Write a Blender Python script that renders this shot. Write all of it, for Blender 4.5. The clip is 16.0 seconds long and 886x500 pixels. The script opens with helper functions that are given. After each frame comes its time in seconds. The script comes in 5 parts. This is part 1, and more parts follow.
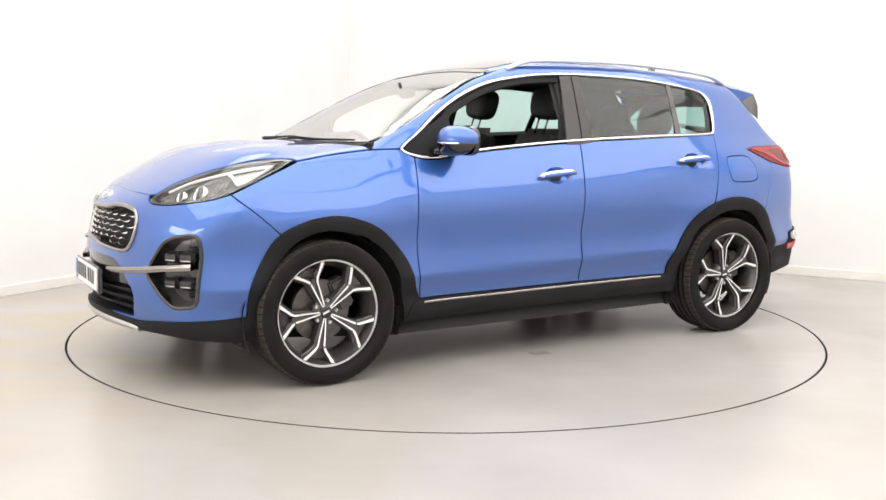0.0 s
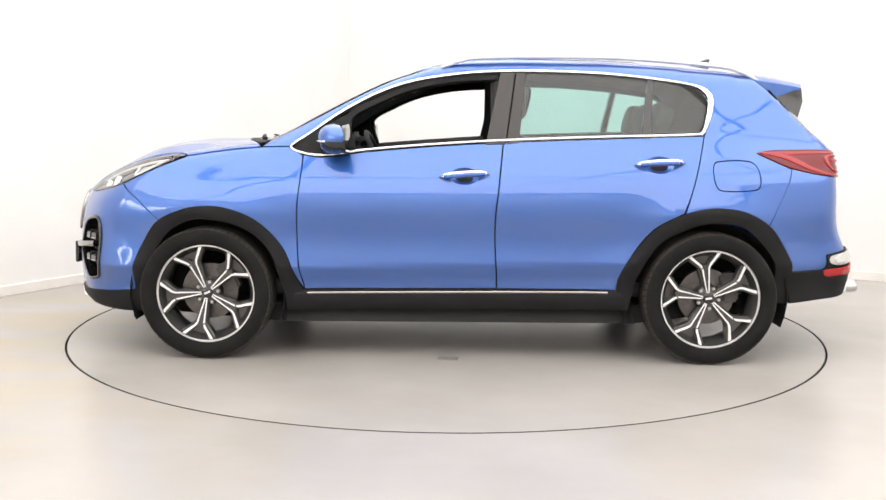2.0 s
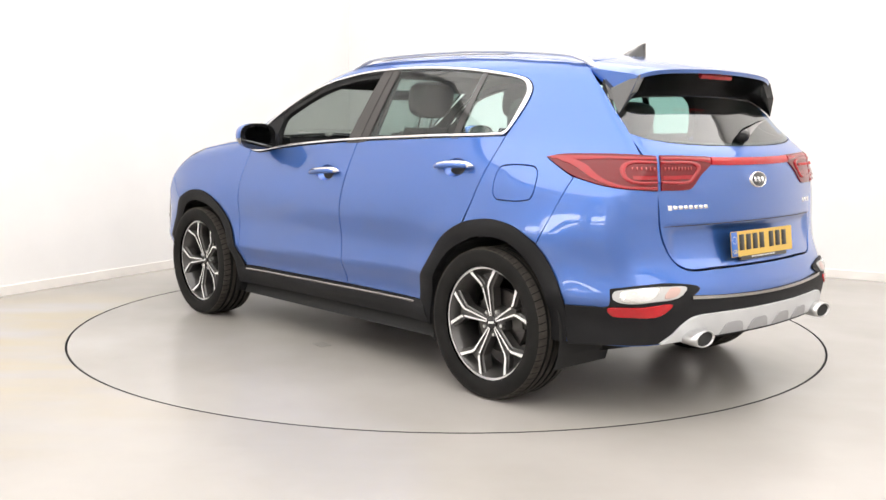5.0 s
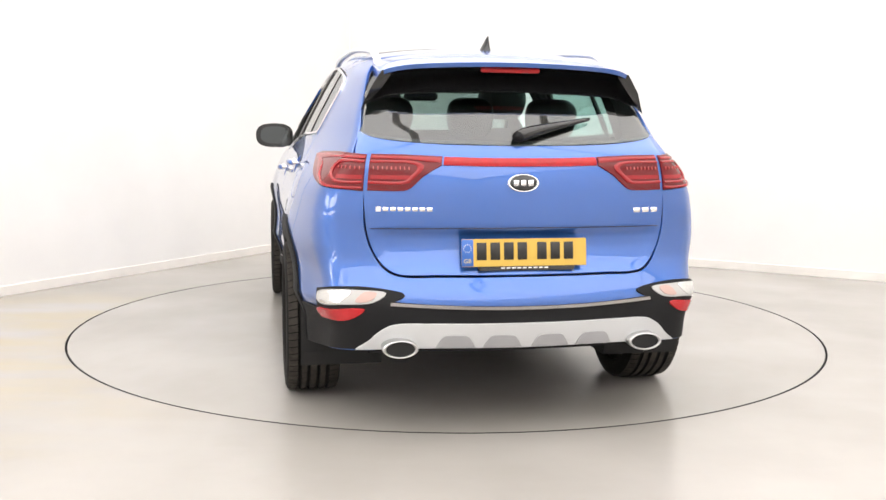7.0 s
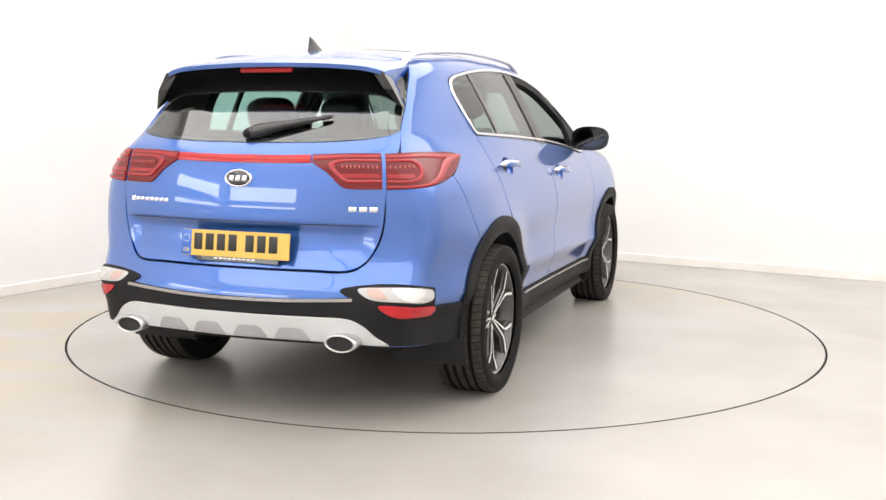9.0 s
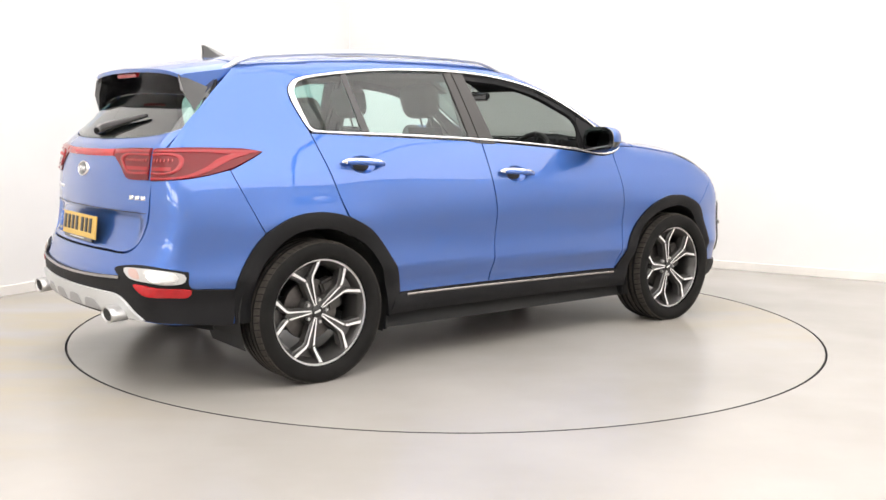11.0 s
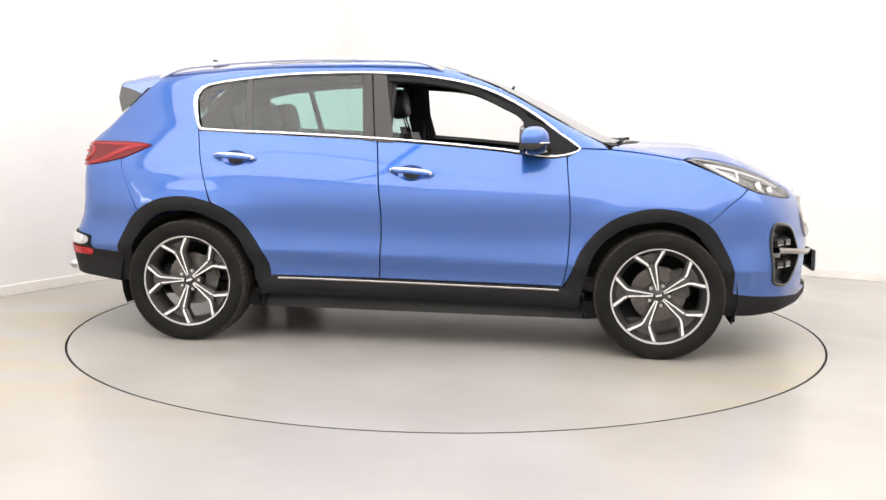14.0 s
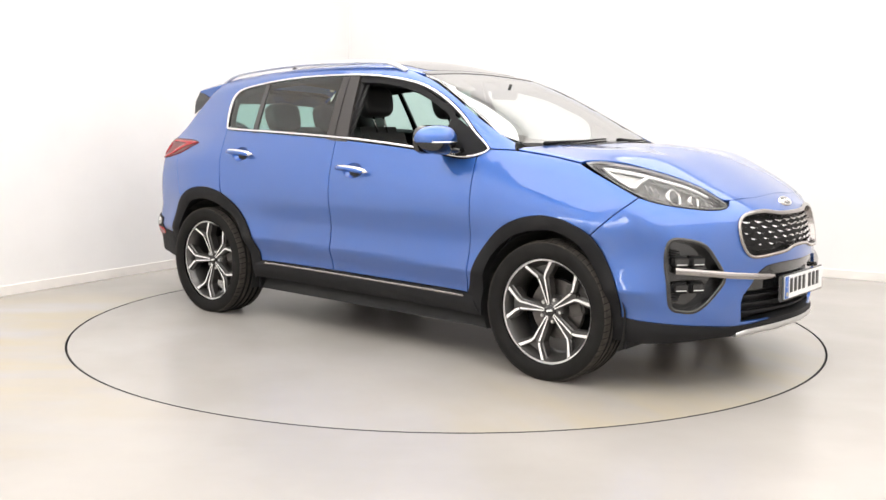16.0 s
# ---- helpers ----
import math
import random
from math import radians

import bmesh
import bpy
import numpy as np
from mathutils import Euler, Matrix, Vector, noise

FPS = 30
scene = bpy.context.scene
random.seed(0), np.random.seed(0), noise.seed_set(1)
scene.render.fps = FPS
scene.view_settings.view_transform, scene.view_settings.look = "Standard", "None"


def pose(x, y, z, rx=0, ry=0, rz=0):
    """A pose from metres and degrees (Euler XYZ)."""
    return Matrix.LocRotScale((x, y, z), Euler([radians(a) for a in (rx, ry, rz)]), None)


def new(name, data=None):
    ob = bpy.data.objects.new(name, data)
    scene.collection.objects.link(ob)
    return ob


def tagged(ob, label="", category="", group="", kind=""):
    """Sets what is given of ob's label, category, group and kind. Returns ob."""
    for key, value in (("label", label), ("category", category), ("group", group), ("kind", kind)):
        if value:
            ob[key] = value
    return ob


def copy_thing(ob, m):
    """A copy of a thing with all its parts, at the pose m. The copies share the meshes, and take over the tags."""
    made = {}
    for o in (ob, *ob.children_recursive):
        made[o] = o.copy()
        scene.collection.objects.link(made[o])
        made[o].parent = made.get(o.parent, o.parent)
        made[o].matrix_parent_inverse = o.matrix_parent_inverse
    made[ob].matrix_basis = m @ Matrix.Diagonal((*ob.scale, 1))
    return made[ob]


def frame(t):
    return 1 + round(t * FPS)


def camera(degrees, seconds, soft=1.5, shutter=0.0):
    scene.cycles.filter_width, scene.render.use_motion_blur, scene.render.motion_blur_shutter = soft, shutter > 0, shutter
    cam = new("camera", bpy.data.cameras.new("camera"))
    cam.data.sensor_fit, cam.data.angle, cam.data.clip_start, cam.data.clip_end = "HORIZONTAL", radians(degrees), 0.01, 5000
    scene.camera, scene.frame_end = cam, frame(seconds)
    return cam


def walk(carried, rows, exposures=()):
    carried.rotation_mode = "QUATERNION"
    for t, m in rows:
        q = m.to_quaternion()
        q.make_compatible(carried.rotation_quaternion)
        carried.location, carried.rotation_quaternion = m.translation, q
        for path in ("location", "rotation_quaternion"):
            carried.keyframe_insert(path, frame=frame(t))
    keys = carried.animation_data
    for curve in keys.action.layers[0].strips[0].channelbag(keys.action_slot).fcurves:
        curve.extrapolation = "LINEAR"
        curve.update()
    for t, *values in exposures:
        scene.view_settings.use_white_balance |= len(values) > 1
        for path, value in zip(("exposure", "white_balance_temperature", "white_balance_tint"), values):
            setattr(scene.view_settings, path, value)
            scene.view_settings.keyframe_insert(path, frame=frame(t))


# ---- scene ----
# camera: stands still before the turntable
cam = camera(48.68, 16.0)
EYE = (0.0, -6.147, 1.253)
PITCH, PAN, ROLL = -7.31, 0.217, 0.555
CAM_POSE = pose(*EYE, 0, 0, PAN) @ pose(0, 0, 0, 90 + PITCH) @ pose(0, 0, 0, 0, 0, ROLL)
walk(cam, [(0.0, CAM_POSE), (16.0, CAM_POSE)], exposures=[(0.0, 0.0), (16.0, 0.0)])
# ---- light: a bright closed studio with long ceiling light panels ----
world = bpy.data.worlds.new("studio_world")
scene.world = world
world.use_nodes = True
world.node_tree.nodes["Background"].inputs[0].default_value = (1, 1, 1, 1)
world.node_tree.nodes["Background"].inputs[1].default_value = 0.05

# room axes: A runs along the wall on the right, B comes from the corner towards the camera
CORNER = Vector((-1.067, 4.497, 0))
AX_A = Vector((0.8703, -0.4925, 0)).normalized()
AX_B = Vector((-0.4925, -0.8703, 0)).normalized()
ROOM_A, ROOM_B, ROOM_H = 11.5, 12.5, 4.2
ROOM = Matrix(((AX_A.x, -AX_B.x, 0, CORNER.x), (AX_A.y, -AX_B.y, 0, CORNER.y), (0, 0, 1, 0), (0, 0, 0, 1)))


def room(a, b, z=0.0):
    """A place in the room: a along the far wall, b from it towards the camera."""
    return CORNER + AX_A * a + AX_B * b + Vector((0, 0, z))
# ---- materials ----
def material(name, base, rough=0.5, metal=0.0, coat=0.0, vary=0.0, scale=8.0, bump=0.0, bump_scale=200.0, spec=0.5, coat_rough=0.03):
    m = bpy.data.materials.new(name)
    m.use_nodes = True
    nt = m.node_tree
    b = nt.nodes["Principled BSDF"]
    b.inputs["Base Color"].default_value = (*base, 1)
    b.inputs["Roughness"].default_value = rough
    b.inputs["Metallic"].default_value = metal
    b.inputs["Coat Weight"].default_value = coat
    b.inputs["Coat Roughness"].default_value = coat_rough
    b.inputs["Specular IOR Level"].default_value = spec
    tc = nt.nodes.new("ShaderNodeTexCoord")
    if vary:
        n = nt.nodes.new("ShaderNodeTexNoise")
        n.inputs["Scale"].default_value, n.inputs["Detail"].default_value = scale, 6
        nt.links.new(tc.outputs["Object"], n.inputs["Vector"])
        ramp = nt.nodes.new("ShaderNodeMapRange")
        ramp.inputs[1].default_value, ramp.inputs[2].default_value = 0.3, 0.7
        ramp.inputs[3].default_value, ramp.inputs[4].default_value = 1 - vary, 1 + vary
        nt.links.new(n.outputs[0], ramp.inputs[0])
        mix = nt.nodes.new("ShaderNodeVectorMath")
        mix.operation = "SCALE"
        mix.inputs[0].default_value = base
        nt.links.new(ramp.outputs[0], mix.inputs["Scale"])
        nt.links.new(mix.outputs[0], b.inputs["Base Color"])
    if bump:
        n2 = nt.nodes.new("ShaderNodeTexNoise")
        n2.inputs["Scale"].default_value, n2.inputs["Detail"].default_value = bump_scale, 3
        nt.links.new(tc.outputs["Object"], n2.inputs["Vector"])
        bp = nt.nodes.new("ShaderNodeBump")
        bp.inputs["Strength"].default_value, bp.inputs["Distance"].default_value = bump, 0.002
        nt.links.new(n2.outputs[0], bp.inputs["Height"])
        nt.links.new(bp.outputs[0], b.inputs["Normal"])
    return m


def glass(name, tint, rough=0.0, face=0.08):
    """Thin clear glass: tinted passage with a glossy face."""
    m = bpy.data.materials.new(name)
    m.use_nodes = True
    nt = m.node_tree
    nt.nodes.remove(nt.nodes["Principled BSDF"])
    tr = nt.nodes.new("ShaderNodeBsdfTransparent")
    tr.inputs[0].default_value = (*tint, 1)
    gl = nt.nodes.new("ShaderNodeBsdfGlossy")
    gl.inputs["Roughness"].default_value = rough
    lw = nt.nodes.new("ShaderNodeLayerWeight")
    lw.inputs[0].default_value = 0.5
    pw = nt.nodes.new("ShaderNodeMath")
    pw.operation, pw.inputs[1].default_value = "POWER", 4.5
    fr = nt.nodes.new("ShaderNodeMapRange")
    fr.inputs[3].default_value, fr.inputs[4].default_value = face, 1.0
    nt.links.new(lw.outputs["Facing"], pw.inputs[0])
    nt.links.new(pw.outputs[0], fr.inputs[0])
    mx = nt.nodes.new("ShaderNodeMixShader")
    nt.links.new(fr.outputs[0], mx.inputs[0])
    nt.links.new(tr.outputs[0], mx.inputs[1])
    nt.links.new(gl.outputs[0], mx.inputs[2])
    nt.links.new(mx.outputs[0], nt.nodes["Material Output"].inputs[0])
    return m


def paint_material():
    """Blue metallic car paint: flake sparkle under a clear coat."""
    m = material("blue_paint", (0.026, 0.112, 0.42), 0.36, 0.80, 1.0, spec=0.5, coat_rough=0.03)
    nt = m.node_tree
    b = nt.nodes["Principled BSDF"]
    b.inputs["Coat IOR"].default_value = 1.75
    tc = nt.nodes.new("ShaderNodeTexCoord")
    n = nt.nodes.new("ShaderNodeTexNoise")
    n.inputs["Scale"].default_value, n.inputs["Detail"].default_value = 900, 2
    nt.links.new(tc.outputs["Object"], n.inputs["Vector"])
    r = nt.nodes.new("ShaderNodeMapRange")
    r.inputs[3].default_value, r.inputs[4].default_value = 0.32, 0.44
    nt.links.new(n.outputs[0], r.inputs[0])
    nt.links.new(r.outputs[0], b.inputs["Roughness"])
    return m


def floor_material():
    """Pale painted concrete: faint clouding, warm stains towards the long wall, small specks."""
    m = bpy.data.materials.new("painted_concrete")
    m.use_nodes = True
    nt = m.node_tree
    b = nt.nodes["Principled BSDF"]
    tc = nt.nodes.new("ShaderNodeTexCoord")

    def noise_node(scale, detail, stretch=(1, 1, 1)):
        mp = nt.nodes.new("ShaderNodeMapping")
        mp.inputs["Scale"].default_value = stretch
        nt.links.new(tc.outputs["Object"], mp.inputs[0])
        n = nt.nodes.new("ShaderNodeTexNoise")
        n.inputs["Scale"].default_value, n.inputs["Detail"].default_value = scale, detail
        nt.links.new(mp.outputs[0], n.inputs["Vector"])
        return n.outputs[0]

    def remap(v, a, c, d, e):
        r = nt.nodes.new("ShaderNodeMapRange")
        for k, q in enumerate((a, c, d, e)):
            r.inputs[k + 1].default_value = q
        nt.links.new(v, r.inputs[0])
        return r.outputs[0]

    def mixed(fac, c1, c2):
        mx = nt.nodes.new("ShaderNodeMix")
        mx.data_type = "RGBA"
        nt.links.new(fac, mx.inputs[0])
        for slot, c in ((6, c1), (7, c2)):
            if isinstance(c, tuple):
                mx.inputs[slot].default_value = (*c, 1)
            else:
                nt.links.new(c, mx.inputs[slot])
        return mx.outputs[2]

    cloud = mixed(remap(noise_node(0.9, 6), 0.35, 0.68, 0, 1), (0.345, 0.324, 0.302), (0.415, 0.392, 0.370))
    # warm stain: a worn patch about (-3, -1), broken up by noise
    sep = nt.nodes.new("ShaderNodeVectorMath")
    sep.operation = "DISTANCE"
    mp = nt.nodes.new("ShaderNodeMapping")
    mp.inputs["Scale"].default_value = (0.75, 0.55, 0)
    nt.links.new(tc.outputs["Object"], mp.inputs[0])
    nt.links.new(mp.outputs[0], sep.inputs[0])
    sep.inputs[1].default_value = (-2.5 * 0.75, -1.0 * 0.55, 0)
    near = remap(sep.outputs["Value"], 0.45, 1.35, 1, 0)
    worn = remap(noise_node(1.6, 7, (0.6, 1.6, 1)), 0.38, 0.62, 0, 1)
    mul = nt.nodes.new("ShaderNodeMath")
    mul.operation = "MULTIPLY"
    nt.links.new(near, mul.inputs[0])
    nt.links.new(worn, mul.inputs[1])
    stained = mixed(mul.outputs[0], cloud, (0.42, 0.365, 0.275))
    specks = mixed(remap(noise_node(120, 2), 0.74, 0.80, 0, 0.5), stained, (0.22, 0.20, 0.18))
    mottle = remap(noise_node(7, 4, (1, 1.5, 1)), 0.30, 0.70, 0, 0.06)
    worn_top = mixed(mottle, specks, (0.325, 0.300, 0.275))
    scuffs = remap(noise_node(2.2, 5, (0.35, 3.0, 1)), 0.50, 0.80, 0, 0.10)
    nt.links.new(mixed(scuffs, worn_top, (0.455, 0.43, 0.41)), b.inputs["Base Color"])
    b.inputs["Roughness"].default_value = 0.27
    return m


def glow(name, colour, strength):
    m = bpy.data.materials.new(name)
    m.use_nodes = True
    b = m.node_tree.nodes["Principled BSDF"]
    b.inputs["Base Color"].default_value = (*colour, 1)
    b.inputs["Emission Color"].default_value = (*colour, 1)
    b.inputs["Emission Strength"].default_value = strength
    return m


PAINT = paint_material()
FLOOR = floor_material()
WALL = material("white_wall_paint", (0.82, 0.81, 0.80), 0.7, vary=0.03, scale=1.5, bump=0.1, bump_scale=60)
BOARD = material("white_gloss_board", (0.82, 0.79, 0.75), 0.4, vary=0.06, scale=3)
CEIL = material("white_ceiling", (0.82, 0.82, 0.81), 0.8, vary=0.02)
GAP = material("dark_gap", (0.012, 0.012, 0.012), 0.8)
PLASTIC = material("black_plastic", (0.011, 0.011, 0.012), 0.6, vary=0.15, scale=5, bump=0.25, bump_scale=420, spec=0.18)
GLOSS = material("gloss_black", (0.010, 0.010, 0.011), 0.12, coat=0.6)
PILLAR = material("satin_black_film", (0.030, 0.027, 0.026), 0.35)
CHROME = material("bright_chrome", (0.82, 0.82, 0.83), 0.12, 1.0)
SATIN = material("satin_metal", (0.62, 0.62, 0.62), 0.3, 1.0)
DARKCHROME = material("dark_chrome", (0.35, 0.33, 0.32), 0.18, 1.0)
SKID = material("silver_painted_plastic", (0.56, 0.57, 0.58), 0.38, 0.25, vary=0.04, scale=6)
SKID_DARK = material("grey_painted_plastic", (0.33, 0.33, 0.34), 0.5, vary=0.05)
RUBBER = material("tyre_rubber", (0.011, 0.0105, 0.010), 0.75, vary=0.25, scale=9, bump=0.3, bump_scale=160, spec=0.15)
TREAD = material("worn_tread", (0.042, 0.037, 0.032), 0.8, vary=0.3, scale=25, bump=0.4, bump_scale=220, spec=0.2)
RAIL = material("silver_rail", (0.80, 0.80, 0.80), 0.35, 0.45)
RIMDARK = material("dark_grey_alloy", (0.075, 0.072, 0.070), 0.30, 0.5, coat=0.5)
RIMFACE = material("machined_alloy_face", (0.86, 0.855, 0.85), 0.3, 0.25, vary=0.04, scale=30)
BRAKE = material("brake_steel", (0.13, 0.12, 0.115), 0.35, 0.9, vary=0.2, scale=20)
CALIPER = material("cast_caliper", (0.08, 0.075, 0.07), 0.5, 0.5, vary=0.2, scale=20)
LEATHER = material("black_leather", (0.022, 0.021, 0.021), 0.48, vary=0.15, scale=12, bump=0.25, bump_scale=260)
TRIM = material("dark_cabin_plastic", (0.026, 0.026, 0.028), 0.6, vary=0.1, bump=0.15, bump_scale=300)
LINER = material("black_headliner", (0.03, 0.03, 0.031), 0.9, vary=0.1, scale=40)
TINT = glass("privacy_glass", (0.56, 0.78, 0.74))
REARPANE = glass("rear_privacy_glass", (0.56, 0.76, 0.72), face=0.15)
CLEAR = glass("green_tinted_glass", (0.80, 0.90, 0.86), face=0.60)
LENS = glass("clear_lamp_lens", (0.95, 0.95, 0.95), face=0.05)
RED = material("red_lamp_body", (0.40, 0.010, 0.014), 0.2, coat=0.35, vary=0.1, scale=30, spec=0.3)
REDDARK = material("smoked_red_lens", (0.14, 0.004, 0.007), 0.15, coat=0.15, spec=0.35)
REDMID = material("mid_red_lens", (0.30, 0.007, 0.012), 0.2, coat=0.2)
PINKLENS = material("pale_red_lens", (0.52, 0.07, 0.07), 0.25, coat=0.5)
LAMPGREY = material("lamp_inner_grey", (0.30, 0.295, 0.285), 0.35, 0.3)
LAMPDARK = material("lamp_dark_bezel", (0.07, 0.068, 0.066), 0.3, 0.3)
LAMPPALE = material("lamp_pale_panel", (0.40, 0.395, 0.385), 0.35, 0.2)
LAMPGUIDE = material("lamp_clear_guide", (0.74, 0.735, 0.73), 0.25, coat=0.5)
LAMPCHROME = material("lamp_reflector", (0.75, 0.75, 0.74), 0.2, 1.0)
LAMPWHITE = material("lamp_white_guide", (0.44, 0.435, 0.43), 0.3, coat=0.5)
AMBER = material("amber_lamp", (0.50, 0.34, 0.30), 0.3, coat=0.5)
YELLOW = material("yellow_reflective_plate", (0.60, 0.39, 0.07), 0.35, vary=0.03)
WHITEPLATE = material("white_reflective_plate", (0.80, 0.80, 0.80), 0.35, vary=0.03)
INK = material("black_ink", (0.015, 0.014, 0.013), 0.4)
BLUEBAND = material("blue_plate_band", (0.035, 0.13, 0.46), 0.35)
BANDGOLD = material("pale_gold_print", (0.62, 0.52, 0.28), 0.45)
BARGREY = material("pale_print", (0.7, 0.7, 0.7), 0.5)
MIRROR = material("mirror_glass", (0.11, 0.12, 0.125), 0.02, 1.0)
DRAIN = material("worn_concrete_slot", (0.20, 0.19, 0.18), 0.7)
STRIP_GLOW = glow("strip_light_glow", (1.0, 0.99, 0.97), 5.0)
PANEL_GLOW = glow("light_panel_glow", (1.0, 0.975, 0.950), 2.22)
# ---- the room ----
def mesh_object(name, verts, faces, mat, parent=None, smooth=False):
    me = bpy.data.meshes.new(name)
    me.from_pydata([tuple(v) for v in verts], [], [tuple(q) for q in faces])
    me.materials.append(mat)
    if smooth:
        me.shade_smooth()
    me.update()
    ob = new(name, me)
    if parent:
        ob.parent = parent
    return ob


def box_verts(x0, x1, y0, y1, z0, z1):
    return [(x, y, z) for z in (z0, z1) for x, y in ((x0, y0), (x1, y0), (x1, y1), (x0, y1))]


BOX_FACES = [(3, 2, 1, 0), (4, 5, 6, 7), (0, 1, 5, 4), (1, 2, 6, 5), (2, 3, 7, 6), (3, 0, 4, 7)]


def room_box(name, a0, a1, b0, b1, z0, z1, mat, label, bevel=0.0):
    ob = mesh_object(name, [room(x, y, z) for x, y, z in box_verts(a0, a1, b0, b1, z0, z1)], [q[::-1] for q in BOX_FACES], mat)
    if bevel:
        md = ob.modifiers.new("soft", "BEVEL")
        md.width, md.segments = bevel, 2
    return tagged(ob, label, name.split("_")[0], kind="structure")


DISC_R = 2.268
TH = 0.25
room_box("wall_north", -TH, ROOM_A + TH, -TH, 0, -0.01, ROOM_H, WALL, "plain white painted studio wall meeting the floor")
room_box("wall_west", -TH, 0, 0, ROOM_B, -0.01, ROOM_H, WALL, "white painted studio wall with faint scuffs low down")
room_box("wall_south", -TH, ROOM_A + TH, ROOM_B, ROOM_B + TH, -0.01, ROOM_H, WALL, "plain white painted studio wall behind the camera")
room_box("wall_east", ROOM_A, ROOM_A + TH, 0, ROOM_B, -0.01, ROOM_H, WALL, "plain white painted studio wall beyond the view")
room_box("ceiling", -TH, ROOM_A + TH, -TH, ROOM_B + TH, ROOM_H, ROOM_H + 0.2, CEIL, "plain white studio ceiling with light panels")
room_box("baseboard_north", 0.016, ROOM_A, 0, 0.016, 0, 0.075, BOARD, "low white painted skirting board along the wall", 0.004)
room_box("baseboard_west", 0, 0.016, 0, ROOM_B, 0, 0.075, BOARD, "low white painted skirting board with dirty marks", 0.004)


def ring_sheet(name, r0, r1, depth, mat, seg=192):
    """Floor with a round hole: a ring out to r1, and the hole's lip going down."""
    v, f = [], []
    for i in range(seg):
        a = 2 * math.pi * i / seg
        c, s = math.cos(a), math.sin(a)
        v += [(c * r0, s * r0, -depth), (c * r0, s * r0, 0), (c * r1, s * r1, 0)]
    for i in range(seg):
        j = (i + 1) % seg
        for k in range(2):
            f.append((3 * i + k, 3 * i + k + 1, 3 * j + k + 1, 3 * j + k))
    return mesh_object(name, v, [q[::-1] for q in f], mat)


floor = tagged(ring_sheet("floor", DISC_R + 0.004, 16.0, 0.0, FLOOR), "pale grey painted concrete floor with warm stains", "floor", kind="structure")
pit = tagged(ring_sheet("turntable_pit", 0.02, DISC_R + 0.3, 0.01, GAP), "dark pit under the turntable", "pit", kind="structure")
pit.location.z = -0.07
# black ring added on the gap's lip: the gap's shade put into the colour
rim = tagged(ring_sheet("turntable_rim", DISC_R + 0.003, DISC_R + 0.006, 0.08, GAP), "thin black ring standing in for the shaded gap round the turntable", "rim", kind="structure")
rim.location.z = 0.0004

# turntable disc with a few marks that turn with it
turntable = new("turntable")
tagged(turntable, "round pale concrete turntable set flush in the floor", "turntable")
v, f, SEG = [], [], 192
for r, z in ((0.0, 0.0), (DISC_R - 0.008, 0.0), (DISC_R - 0.003, -0.003), (DISC_R - 0.003, -0.06)):
    for i in range(SEG):
        a = 2 * math.pi * i / SEG
        v.append((r * math.cos(a), r * math.sin(a), z))
for k in range(3):
    for i in range(SEG):
        j = (i + 1) % SEG
        f.append((k * SEG + i, (k + 1) * SEG + i, (k + 1) * SEG + j, k * SEG + j))
disc = mesh_object("disc", v, f, FLOOR, turntable)
# disc edge coloured black too, for the shade inside the gap
disc.data.materials.append(GAP)
for poly in disc.data.polygons[SEG:]:
    poly.material_index = 1
for k in range(4):
    drain = mesh_object("drain_slot", box_verts(-0.055, 0.055, -0.004, 0.004, 0.0005, 0.003), BOX_FACES, DRAIN, turntable)
    drain.matrix_basis = pose(0.52, -0.83, 0, 0, 0, 23) @ pose(0, 0.02 * (k - 1.5), 0)

# luminous ceiling: large white light panels in slim frames
for a in (2.0, 5.75, 9.5):
    for b in (2.2, 6.25, 10.3):
        la, lb = 3.66, 3.96
        lamp_ob = new("ceiling_light")
        tagged(lamp_ob, "large white ceiling light panel", "light", "ceiling light panels")
        lamp_ob.matrix_basis = Matrix.Translation(room(a, b, ROOM_H)) @ ROOM.to_3x3().to_4x4()
        mesh_object("frame", box_verts(-la / 2 - 0.04, la / 2 + 0.04, -lb / 2 - 0.04, lb / 2 + 0.04, -0.04, -0.002), BOX_FACES, BOARD, lamp_ob)
        mesh_object("diffuser", box_verts(-la / 2, la / 2, -lb / 2, lb / 2, -0.05, -0.041), BOX_FACES, PANEL_GLOW, lamp_ob)

# long wall lights in the corner behind the camera, which the paintwork mirrors
for at, turn in ((room(1.5, ROOM_B), 0), (room(0, 10.4), -90)):
    for z0, z1 in ((1.50, 2.05), (1.08, 1.22)):
        ob = new("wall_light")
        tagged(ob, "long white wall light behind the camera", "light", "wall lights")
        ob.matrix_basis = Matrix.Translation(at) @ ROOM.to_3x3().to_4x4() @ pose(0, 0, 0, 0, 0, turn)
        mesh_object("housing", box_verts(-1.34, 1.34, 0.0, 0.05, z0 - 0.04, z1 + 0.04), BOX_FACES, BOARD, ob)
        mesh_object("diffuser", box_verts(-1.30, 1.30, 0.05, 0.06, z0, z1), BOX_FACES, STRIP_GLOW, ob)
# ---- the car's skin as one smooth solid: sides, nose, tail and top, blended ----
# car axes: x ahead, y to its left, z up, from the floor midway between the axles
AXLE, WHEEL_R = 1.335, 0.35


